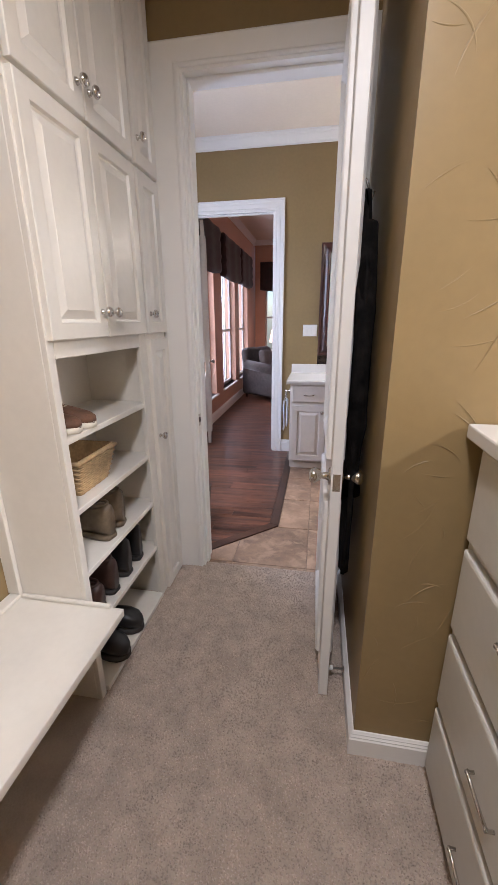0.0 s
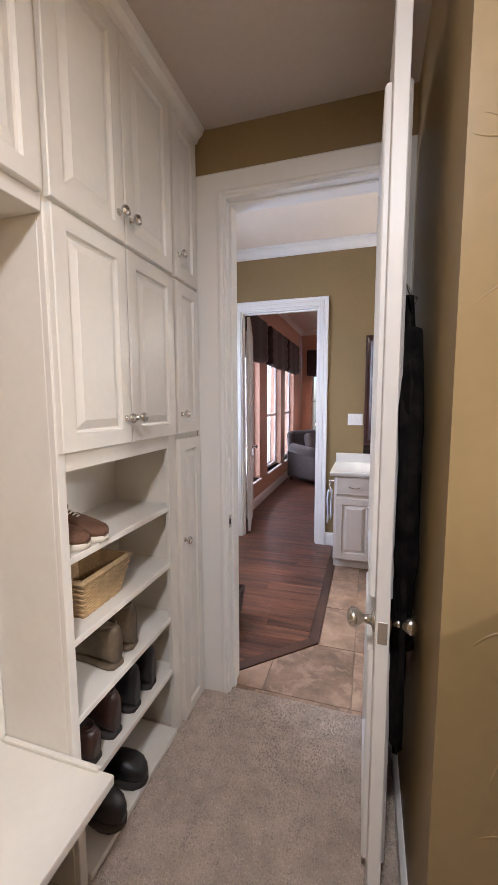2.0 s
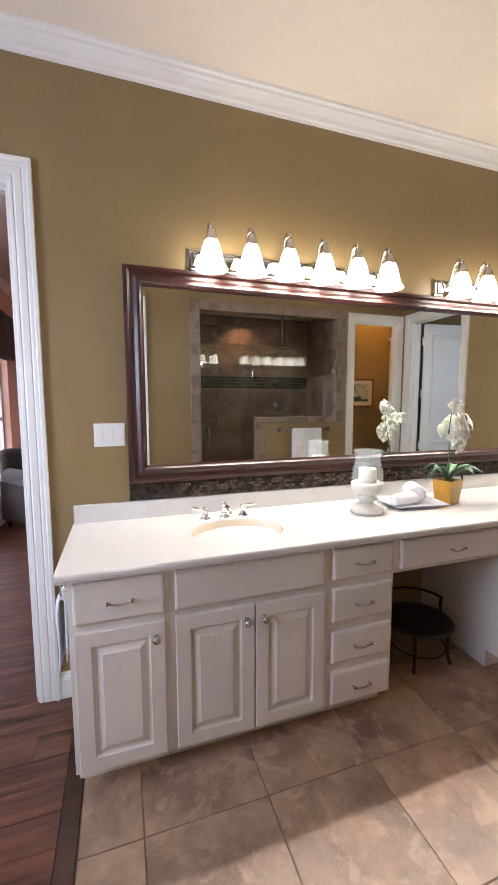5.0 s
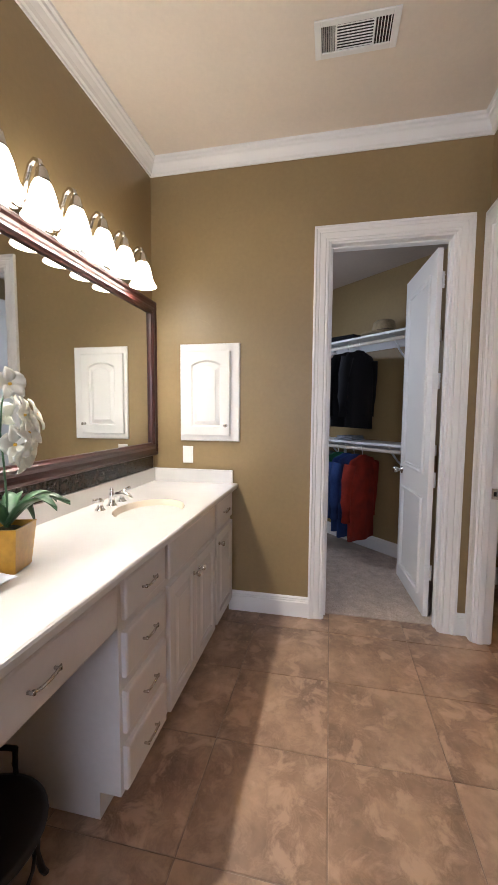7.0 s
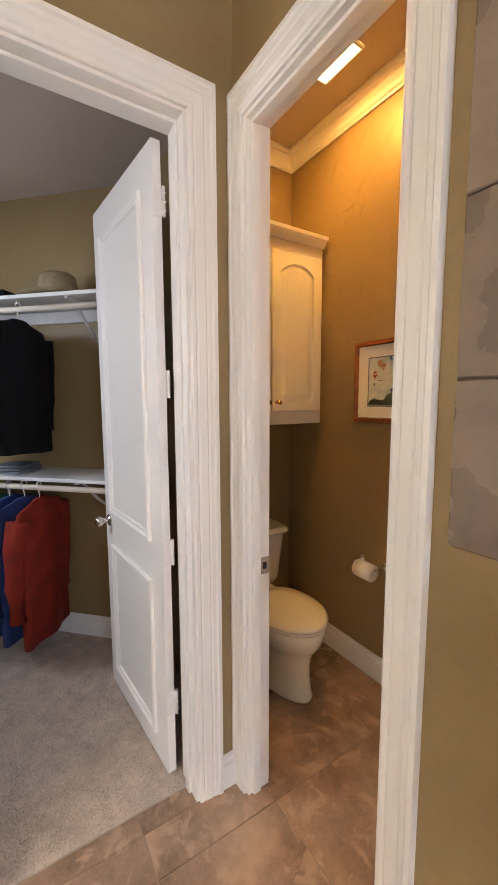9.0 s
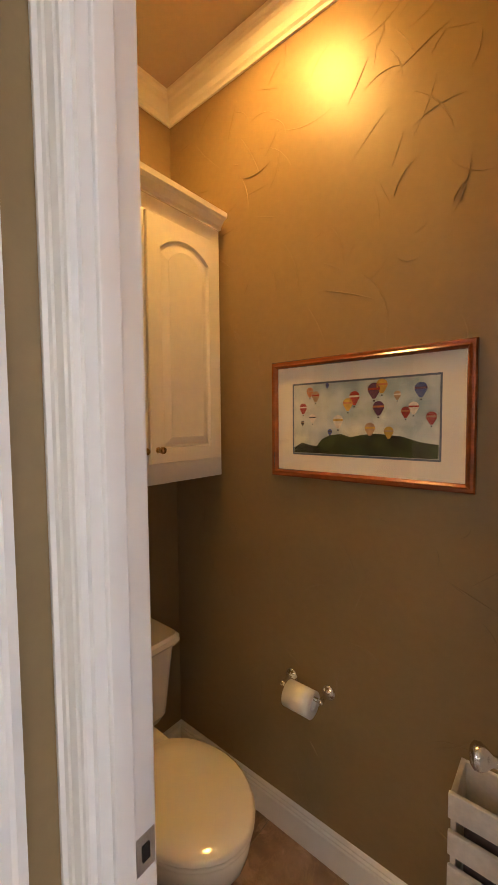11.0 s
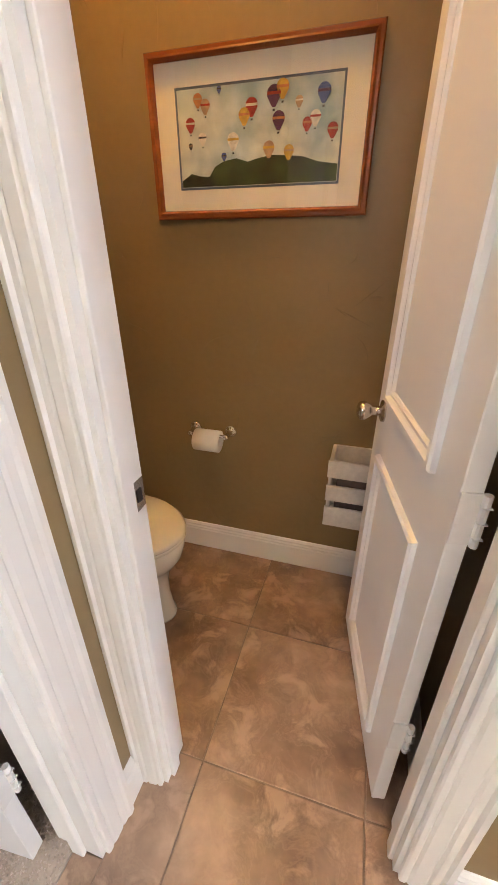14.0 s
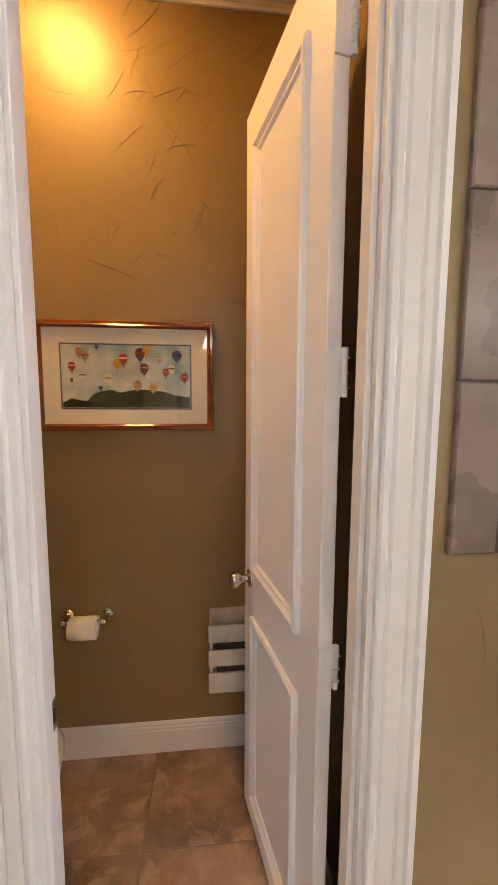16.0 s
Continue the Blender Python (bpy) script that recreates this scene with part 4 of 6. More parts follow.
def paper_holder():
    e = tagged(empty("toilet_paper_holder", T((3.715, -3.03, 0.645))), "chrome two-post paper holder with a white roll", "paper holder")
    for s in (-1, 1):
        b = lathe([(0.026, 0), (0.026, 0.004), (0.018, 0.009), (0.009, 0.016), (0.008, 0.05), (0.011, 0.056), (0.011, 0.066), (0.004, 0.072)], 18, T((s * 0.078, 0, 0)) @ R(radians(-90), 4, "X"))
        part("post", b, POLISHED, e, "", True)
    part("bar", tube([(-0.075, 0.06, 0), (0.075, 0.06, 0)], 0.007, 10), POLISHED, e, "", True)
    prof = [(0.020, -0.052), (0.045, -0.052), (0.045, 0.052), (0.020, 0.052)]
    rings = [[(z, 0.065 + r * math.cos(2 * math.pi * k / 32), -0.022 + r * math.sin(2 * math.pi * k / 32)) for k in range(32)] for r, z in prof + prof[:1]]
    part("paper_roll", loft(rings, True), PAPER, e, "white toilet paper roll", True)


paper_holder()


def magazine_rack():
    e = tagged(empty("magazine_rack", T((3.215, -3.03, 0.362)) @ R(math.pi, 4, "Z")), "whitewashed wooden magazine rack hung on the wall", "magazine rack")
    W_ = mat("whitewashed_wood", (0.76, 0.71, 0.63), 0.6, vary=0.10, scale=8, fine=60, bump=0.2)
    w, d, h = 0.30, 0.13, 0.285
    for x in (0, w - 0.014):
        part("side", box(x, x + 0.014, -d, -0.001, 0, h, 0.002), W_, e)
    part("back", box(0.014, w - 0.014, -0.012, -0.001, 0, h, 0.001), W_, e)
    part("bottom", box(0.014, w - 0.014, -d, -0.012, 0, 0.012, 0.001), W_, e)
    for z0, z1 in ((0.0, 0.085), (0.115, 0.18), (0.215, h)):
        part("slat", box(-0.004, w + 0.004, -d - 0.012, -d, z0, z1, 0.002), W_, e)
    for k, (c, t) in enumerate((((0.10, 0.07, 0.06), 0.22), ((0.30, 0.30, 0.34), 0.20), ((0.12, 0.03, 0.03), 0.19))):
        ob = part("magazine", box(0.03, w - 0.04, -d + 0.012 + k * 0.03, -d + 0.018 + k * 0.03, 0.013, t, 0.001), mat("magazine_cover", c, 0.4, vary=0.25, scale=12))
        ob.matrix_world = e.matrix_basis.copy()
        tagged(ob, "glossy magazine standing in a wooden rack", "magazine", "magazines in the rack")


magazine_rack()


def wc_lamp():
    e = tagged(empty("ceiling_light", T((3.785, -2.683, H))), "square recessed ceiling light with a lit frosted lens", "ceiling light")
    part("trim", loft([[(sx * w, sy * w, z) for sx, sy in ((-1, -1), (1, -1), (1, 1), (-1, 1))] for w, z in ((0.120, -0.0005), (0.118, -0.012), (0.108, -0.014), (0.104, -0.004))], True), TRIM, e)
    part("lens", box(-0.105, 0.105, -0.105, 0.105, -0.006, -0.002), WCGLOW, e, "lit frosted lens")


wc_lamp()


def picture():
    e = tagged(empty("framed_picture", T((3.868, -3.03, 1.41)) @ R(math.pi, 4, "Z")), "framed print of hot-air balloons over green hills, white mat", "picture")
    w, h = 0.675, 0.42
    s = [(0, 0, 0), (0, 0.016, 0), (0.004, 0.022, 0), (0.012, 0.022, 0), (0.018, 0.026, 0), (0.024, 0.018, 0), (0.026, 0.010, 0)]
    part("frame", loft(rect_rings(w, h, s), True), mat("orange_cherry_wood", (0.28, 0.075, 0.018), 0.2, vary=0.15, scale=6, fine=50, coat=0.5, stretch=(0.3, 3, 3)), e, "glossy cherry wood frame")
    MB = mat("cream_mat_board", (0.80, 0.75, 0.66), 0.8, vary=0.02)
    ix, iz, iw, ih = 0.088, 0.082, 0.50, 0.254
    part("mat_board", loft([[(a, -0.010, b) for a, b in ((0.022, 0.022), (w - 0.022, 0.022), (w - 0.022, h - 0.022), (0.022, h - 0.022))], [(a, -0.009, b) for a, b in ((ix, iz), (ix + iw, iz), (ix + iw, iz + ih), (ix, iz + ih))]], True), MB, e, "cream mat board")
    part("inner_mat", box(ix - 0.004, ix + iw + 0.004, -0.0075, -0.005, iz - 0.004, iz + ih + 0.004), mat("slate_blue_mat", (0.12, 0.15, 0.22), 0.8), e, "slate blue inner mat")
    SK = mat("print_sky", (0.62, 0.62, 0.54), 0.7, vary=0.2, scale=5, fine=20, dark=(0.30, 0.42, 0.52))
    pr = part("print", box(ix + 0.006, ix + iw - 0.006, -0.0085, -0.0072, iz + 0.006, iz + ih - 0.006), SK, e, "printed sky with clouds")

    def flat(name, pts, material, y, label=""):
        bm = bmesh.new()
        bm.faces.new([bm.verts.new((ix + iw * a, y, iz + ih * b)) for a, b in pts])
        ob = part(name, bm, material, pr, label)
        return ob
    HILL = mat("print_hills", (0.035, 0.06, 0.02), 0.7, vary=0.5, scale=14, fine=40)
    top = [(0.015, 0.10), (0.08, 0.17), (0.14, 0.14), (0.20, 0.13), (0.24, 0.23), (0.30, 0.28), (0.38, 0.30), (0.45, 0.26), (0.52, 0.29), (0.60, 0.31), (0.68, 0.30), (0.78, 0.28), (0.88, 0.22), (0.985, 0.19)]
    flat("hills", [(0.015, 0.03), (0.985, 0.03)] + top[::-1], HILL, -0.0092, "dark green hills")
    cols = {"r": (0.35, 0.03, 0.03), "p": (0.10, 0.03, 0.10), "y": (0.55, 0.35, 0.06), "b": (0.06, 0.10, 0.35), "o": (0.50, 0.20, 0.08), "w": (0.70, 0.66, 0.60), "k": (0.04, 0.04, 0.06), "t": (0.42, 0.28, 0.18)}
    inks = {k: mat("print_ink_" + n, c, 0.7, vary=0.1, scale=60) for (k, c), n in zip(cols.items(), ("red", "plum", "yellow", "blue", "orange", "white", "black", "tan"))}
    for u, v, r, c, d in ((0.09, 0.66, 0.030, "r", "w"), (0.145, 0.88, 0.028, "o", "t"), (0.19, 0.82, 0.030, "t", "r"), (0.165, 0.52, 0.026, "w", "k"), (0.085, 0.45, 0.014, "k", "t"), (0.36, 0.48, 0.036, "w", "y"), (0.30, 0.33, 0.017, "b", "k"),
                          (0.43, 0.70, 0.034, "y", "o"), (0.475, 0.78, 0.036, "r", "w"), (0.605, 0.86, 0.040, "p", "r"), (0.655, 0.91, 0.036, "y", "o"), (0.635, 0.64, 0.036, "p", "o"), (0.58, 0.38, 0.034, "t", "y"), (0.70, 0.34, 0.030, "y", "t"),
                          (0.80, 0.58, 0.027, "r", "o"), (0.845, 0.63, 0.030, "w", "r"), (0.885, 0.84, 0.036, "b", "p"), (0.945, 0.51, 0.030, "r", "t"), (0.28, 0.95, 0.014, "b", "k"), (0.75, 0.78, 0.022, "t", "w")):
        asp = iw / ih
        out = [(u + r * math.cos(radians(a)), v + r * asp * math.sin(radians(a))) for a in range(-20, 201, 20)] + [(u - r * 0.25, v - r * asp * 1.5), (u + r * 0.25, v - r * asp * 1.5)]
        flat("balloon", out, inks[c], -0.0095)
        band = [(u + r * 0.98 * sx, v + r * asp * q) for sx, q in ((-1, -0.12), (1, -0.12), (1, 0.22), (-1, 0.22))]
        flat("balloon_stripe", band, inks[d], -0.0098)
        flat("balloon_basket", [(u + sx * r * 0.16, v - r * asp * q) for sx, q in ((-1, 1.95), (1, 1.95), (1, 1.7), (-1, 1.7))], inks["k"], -0.0095)
    g = part("glazing", box(0.024, w - 0.024, -0.0145, -0.0125, 0.024, h - 0.024), GLASS, e, "clear picture glass")
    g.visible_shadow = False


picture()


# ---- closet built-ins ----
CX, CB = -0.497, -0.798       # front and back of the built-ins
WEST = R(radians(90), 4, "Z")  # fronts face +x


def ivory_door(e, y, z, w, h, kx, kz, t=0.02):
    """A raised-panel door on the built-ins: y is its south edge."""
    ob = part("door", panel_front(w, h, t, 0.05), CABINET, e)
    ob.matrix_local = e.matrix_basis.inverted() @ T((CX, y, z)) @ WEST
    knob(ob, T((kx, -t, kz)), None, 0.0185)
    return ob


def shoe_cabinet():
    e = tagged(empty("shoe_cabinet", T((CX, -2.83, 0))), "ivory built-in with open shoe shelves below raised-panel doors", "cabinet", "closet built-ins")
    inv = e.matrix_basis.inverted()

    def add(name, *a, b=0.002):
        ob = part(name, box(*a, b), CABINET, e)
        ob.matrix_local = inv
        return ob
    y0, y1 = -3.165, -2.50
    add("side", CB, CX - 0.02, y0, y0 + 0.02, 0, 2.70)
    add("side", CB, CX - 0.02, y1 - 0.02, y1, 0, 2.70)
    add("back", CB, CB + 0.012, y0 + 0.02, y1 - 0.02, 0.0, 1.36)
    add("upper_body", CB, CX - 0.02, y0 + 0.02, y1 - 0.02, 1.36, 2.70)
    add("stile", CX - 0.02, CX, y0, y0 + 0.032, 0, 2.70)
    add("stile", CX - 0.02, CX, y1 - 0.06, y1, 0, 2.70)
    add("rail", CX - 0.02, CX, y0 + 0.032, y1 - 0.06, 1.318, 2.70)
    for z in (1.068, 0.815, 0.566, 0.318, 0.035):
        add("shelf", CB + 0.012, CX - 0.004 if z > 0.1 else CX + 0.012, y0 + 0.0201 if z > 0.1 else y0 + 0.033, y1 - 0.0201 if z > 0.1 else y1 - 0.061, z - 0.022, z)
    w = 0.318
    for k in range(2):
        y = -3.157 + k * (w + 0.006)
        kx = w - 0.03 if k == 0 else 0.03
        ivory_door(e, y, 1.373, w, 0.645, kx, 0.085)
        ivory_door(e, y, 2.032, w, 0.645, kx, 0.085)


def narrow_cabinet():
    e = tagged(empty("narrow_cabinet", T((CX, -2.38, 0))), "tall narrow ivory built-in with three raised-panel doors", "cabinet", "closet built-ins")
    inv = e.matrix_basis.inverted()
    b = part("body", box(CB, CX, -2.498, -2.262, 0, 2.70, 0.002), CABINET, e)
    b.matrix_local = inv
    for z, h, kz in ((0.012, 1.335, 0.875), (1.373, 0.645, 0.085), (2.032, 0.645, 0.095)):
        ivory_door(e, -2.488, z, 0.215, h, 0.028, kz)


def overhead_cabinet():
    e = tagged(empty("overhead_cabinet", T((CX, -3.7, 2.0))), "ivory built-in cabinet hung over the bench", "cabinet", "closet built-ins")
    inv = e.matrix_basis.inverted()
    b = part("body", box(CB, CX, -4.70, -3.167, 1.99, 2.70, 0.002), CABINET, e)
    b.matrix_local = inv
    w = 0.372
    for k in range(4):
        ivory_door(e, -3.172 - (k + 1) * (w + 0.008), 2.032, w, 0.645, w - 0.03 if k % 2 else 0.03, 0.055)


def bench():
    e = tagged(empty("closet_bench", T((-0.58, -3.9, 0))), "ivory painted built-in bench with an open knee space", "bench")
    inv = e.matrix_basis.inverted()
    for nm, a, b in (("seat", (CB, -0.355, -4.70, -3.167, 0.432, 0.462), 0.004), ("back_trim", (CB, CB + 0.045, -4.70, -3.167, 0.4625, 0.478), 0.003), ("side_trim", (CB + 0.046, -0.40, -3.182, -3.167, 0.4625, 0.478), 0.003), ("support", (CB, -0.42, -4.70, -4.66, 0, 0.431), 0.002)):
        ob = part(nm, box(*a, b), CABINET, e)
        ob.matrix_local = inv


shoe_cabinet(), narrow_cabinet(), overhead_cabinet(), bench()
tagged(part("trim_bench_nook", box(-0.80, -0.752, -3.184, -3.167, 0.479, 1.988, 0.002), CABINET), kind="structure")
bm = strip((CX, -2.262), (CX, -4.70), [(0, -0.060), (0.024, -0.058), (0.030, -0.042), (0.050, -0.026), (0.056, -0.010), (0.060, 0), (0, 0)], HC)
tagged(part("crown_closet", bm, CABINET), kind="structure")


def dresser():
    e = tagged(empty("built_in_dresser", T((0.70, -3.9, 0))), "tall grey-beige painted built-in dresser with wide drawers", "dresser")
    inv = e.matrix_basis.inverted()
    for nm, a, b in (("body", (0.695, 1.245, -4.9, -3.207, 0.0, 1.145), 0.002),):
        ob = part(nm, box(*a, b), DRESSER, e)
        ob.matrix_local = inv
    ob = part("top", box(0.648, 1.247, -4.9, -3.196, 1.146, 1.182, 0.005), MARBLE, e, "white top")
    ob.matrix_local = inv
    EAST = R(radians(-90), 4, "Z")
    for z, h, hw in ((0.885, 0.245, False), (0.61, 0.245, False), (0.335, 0.245, True), (0.06, 0.245, True)):
        for k in range(2):
            w = 0.80
            ob = part("drawer_front", slab_front(w, h, 0.022), DRESSER, e)
            ob.matrix_local = inv @ T((0.695, -3.235 - k * (w + 0.02), z)) @ EAST
            pull(ob, T((w * 0.40, -0.022, h * (0.4 if hw else 0.75))), 0.11)


dresser()


# ---- shoes, basket ----
def shoe(m, L, W, Hh, upper, sole, label, style="low", category="shoe", group="shoes on the shelves"):
    """A shoe with its heel at the origin, toe along +x."""
    e = tagged(empty("shoe", m), label, category, group)
    fs = [0.0, 0.06, 0.16, 0.30, 0.45, 0.60, 0.75, 0.88, 0.96, 1.0]
    ws = [0.50, 0.68, 0.76, 0.74, 0.76, 0.90, 1.0, 0.90, 0.62, 0.30]
    hs = {"low": [0.80, 0.98, 1.0, 0.92, 0.80, 0.66, 0.52, 0.42, 0.32, 0.20], "boot": [0.95, 1.0, 1.0, 0.98, 0.70, 0.52, 0.42, 0.36, 0.28, 0.18], "clog": [0.55, 0.62, 0.66, 0.80, 0.98, 1.0, 0.92, 0.74, 0.52, 0.28]}[style]
    st = 0.022 if style != "clog" else 0.03

    def ring(f, w, h0, h1, n=14, sq=0.8):
        return [(f * L, w * W / 2 * (abs(math.cos(a)) ** sq) * (1 if math.cos(a) > 0 else -1), h0 + (h1 - h0) * (0.5 + 0.5 * (abs(math.sin(a)) ** sq) * (1 if math.sin(a) > 0 else -1))) for a in [2 * math.pi * k / n for k in range(n)]]
    part("sole", loft([ring(f, w * 1.04, 0.0, st, 14, 0.4) for f, w in zip(fs, ws)], True, True, True), sole, e, "", True)
    part("upper", loft([ring(f, w, st * 0.7, st + Hh * h) for f, w, h in zip(fs, ws, hs)], True, True, True), upper, e, "", True)
    zz = st + Hh * 0.97
    if style != "clog":
        b = loft([[(L * 0.22 + L * 0.17 * r * math.cos(a), W * 0.27 * r * math.sin(a), zz + dz) for a in [2 * math.pi * k / 16 for k in range(16)]] for r, dz in ((1.10, -0.012), (1.12, 0.006), (0.92, 0.008), (0.85, -0.004))], True, True, True)
        part("collar", b, upper, e, "", True)
        # flat dark disc paints the shade inside the shoe
        part("lining", lathe([(0.9, 0), (0.5, 0.001), (0.01, 0.001)], 16, T((L * 0.22, 0, zz + 0.0005)) @ Matrix.Diagonal((L * 0.17, W * 0.27, 1, 1))), DARK, e, "dark disc painted as the shaded opening")
    if style == "low":
        for k in range(4):
            x, z = L * (0.43 + 0.05 * k), st + Hh * (0.86 - 0.07 * k)
            part("lace", tube([(x, -W * 0.18, z - 0.006), (x + 0.004, 0, z + 0.004), (x, W * 0.18, z - 0.006)], 0.0028, 6), sole, e)
    return e


BROWN = mat("brown_suede", (0.115, 0.055, 0.03), 0.7, vary=0.2, scale=12, fine=90, bump=0.25)
TAN = mat("olive_tan_leather", (0.16, 0.115, 0.07), 0.5, vary=0.2, scale=10, fine=60, bump=0.15)
BLACK = mat("black_leather", (0.012, 0.011, 0.012), 0.42, vary=0.2, scale=12, fine=60, bump=0.15)
DKBROWN = mat("dark_brown_leather", (0.045, 0.02, 0.014), 0.4, vary=0.2, scale=12, fine=60, bump=0.12)
CREAM = mat("cream_rubber", (0.66, 0.60, 0.50), 0.6, vary=0.06)
RUBBER = mat("dark_rubber", (0.03, 0.025, 0.022), 0.7)
shoe(T((-0.765, -3.075, 1.069)) @ R(radians(4), 4, "Z"), 0.265, 0.092, 0.075, BROWN, CREAM, "brown suede boat shoe with a cream sole on a shelf")
shoe(T((-0.755, -2.972, 1.069)) @ R(radians(-3), 4, "Z"), 0.265, 0.092, 0.075, BROWN, CREAM, "brown suede boat shoe with a cream sole on a shelf")
shoe(T((-0.525, -2.905, 0.567)) @ R(radians(170), 4, "Z"), 0.255, 0.10, 0.135, TAN, TAN, "tan leather ankle boot on a shelf, heel forward", "boot")
shoe(T((-0.535, -2.785, 0.567)) @ R(radians(190), 4, "Z"), 0.255, 0.10, 0.150, TAN, TAN, "tan leather ankle boot on a shelf, heel forward", "boot")
shoe(T((-0.525, -3.035, 0.319)) @ R(radians(180), 4, "Z"), 0.26, 0.095, 0.10, DKBROWN, RUBBER, "dark brown leather shoe on a low shelf", "boot")
shoe(T((-0.525, -2.925, 0.319)) @ R(radians(176), 4, "Z"), 0.26, 0.095, 0.145, DKBROWN, RUBBER, "dark brown leather ankle boot on a low shelf", "boot")
shoe(T((-0.525, -2.80, 0.319)) @ R(radians(180), 4, "Z"), 0.27, 0.10, 0.165, BLACK, RUBBER, "black leather boot on a low shelf", "boot")
shoe(T((-0.53, -2.675, 0.319)) @ R(radians(184), 4, "Z"), 0.27, 0.10, 0.165, BLACK, RUBBER, "black leather boot on a low shelf", "boot")
shoe(T((-0.735, -2.965, 0.036)) @ R(radians(-4), 4, "Z"), 0.265, 0.10, 0.08, BLACK, RUBBER, "black clog on the bottom shelf", "clog")
shoe(T((-0.745, -2.845, 0.036)) @ R(radians(5), 4, "Z"), 0.265, 0.10, 0.08, BLACK, RUBBER, "black clog on the bottom shelf", "clog")


def woven_basket(m, l, w, h, flare, material, label, rows=9):
    """A tapered woven basket: upright stakes with bands weaving in and out between them."""
    e = tagged(empty("basket", m), label, "basket")

    def rim(f):
        return [(sx * (l / 2 - flare * (1 - f)), sy * (w / 2 - flare * (1 - f))) for sx, sy in ((-1, -1), (1, -1), (1, 1), (-1, 1))]
    shell = loft([[(x * 0.97, y * 0.97, h * f + 0.003) for x, y in rim(f)] for f in (0, 0.5, 1)] + [[(x * 0.93, y * 0.93, h * f + 0.008) for x, y in rim(f)] for f in (1, 0.5, 0)], True, True, True)
    part("lining", shell, material, e)
    bm = bmesh.new()
    n = 11
    for r in range(rows):
        f = (r + 0.5) / rows
        c = rim(f)
        pts = []
        for (ax, ay), (bx, by) in zip(c, c[1:] + c[:1]):
            for k in range(n):
                q = k / n
                px, py = ax + (bx - ax) * q, ay + (by - ay) * q
                o = 1 + (0.022 if (k + r) % 2 else -0.012)
                pts.append((px * o, py * o, h * f))
        pts.append(pts[0])
        tube(pts, h / rows * 0.46, 6, bm)
    part("weave", bm, material, e, "woven cane bands", True)
    part("rim", tube([(x * 1.01, y * 1.01, h) for x, y in rim(1)] + [(rim(1)[0][0] * 1.01, rim(1)[0][1] * 1.01, h)], 0.008, 8), material, e, "", True)
    return e


WICKER = mat("honey_wicker", (0.47, 0.32, 0.16), 0.6, vary=0.2, scale=12, fine=80, bump=0.3)
woven_basket(T((-0.645, -2.935, 0.816)), 0.24, 0.25, 0.135, 0.032, WICKER, "honey-coloured tapered wicker basket on a shelf", 14)
DWICKER = mat("dark_brown_wicker", (0.09, 0.05, 0.035), 0.6, vary=0.3, scale=12, fine=80, bump=0.3)
woven_basket(T((-0.665, -1.66, 0.004)), 0.30, 0.36, 0.19, 0.02, DWICKER, "dark woven basket standing on the wood floor", 12)


# ---- garment on the closet door ----
def robe():
    FUR = mat("black_plush_cloth", (0.010, 0.008, 0.007), 0.9, vary=0.5, scale=18, fine=60, bump=1.0, bump_scale=45, spec=0.15)
    e = tagged(empty("hanging_robe", T((0.405, -2.72, 1.80))), "black plush robe hanging on the back of a door", "robe")
    rings = []
    rnd = random.Random(8)
    for k in range(22):
        f = k / 21
        z = 0.02 - 1.28 * f
        half = 0.05 + 0.17 * min(1, f * 5) - 0.04 * max(0, f - 0.75) * 3
        ring = []
        n = 26
        for i in range(n):
            a = 2 * math.pi * i / n
            y = half * math.cos(a)
            x = 0.026 * math.sin(a) * (0.5 + 0.5 * min(1, f * 6)) + 0.006 * math.sin(9 * y / 0.2 + 3 * f) * (1 if i % 2 else -1) + rnd.uniform(-0.0015, 0.0015)
            ring.append((x, y - 0.03 * f, z + 0.012 * math.sin(8 * y)))
        rings.append(ring)
    part("cloth", loft(rings, True, True, True), FUR, e, "", True)
    part("sleeve", tube([(0.004, -0.12, -0.10), (0.006, -0.20, -0.35), (0.006, -0.215, -0.70), (0.004, -0.20, -0.95)], 0.030, 10, None, 0.034), FUR, e, "", True)
    hk = tube([(-0.008, 0, 0.06), (0.0, 0, 0.05), (0.012, 0, 0.02), (0.022, 0, 0.0), (0.026, 0, 0.02)], 0.004, 8)
    part("hook", hk, CHROME, e, "nickel robe hook", True)


robe()
e = tagged(empty("door_bumper", T((0.439, -2.93, 0.075)) @ R(radians(-90), 4, "Z")), "chrome rod door bumper on the baseboard", "door bumper")
part("rod", lathe([(0.012, 0), (0.012, 0.004), (0.004, 0.008), (0.004, 0.045)], 14, R(radians(90), 4, "X")), CHROME, e, "", True)
part("tip", lathe([(0.008, 0.045), (0.009, 0.050), (0.008, 0.058), (0.003, 0.06)], 14, R(radians(90), 4, "X")), TRIM, e, "white rubber tip", True)

# ---- walk-in closet ----
DG = T((5.12, -1.62, 0)) @ R(radians(45), 4, "Z")
WIRE = mat("white_shelf_laminate", (0.74, 0.74, 0.74), 0.5, vary=0.03)
RODW = mat("cream_rod_paint", (0.70, 0.64, 0.55), 0.4, vary=0.05)


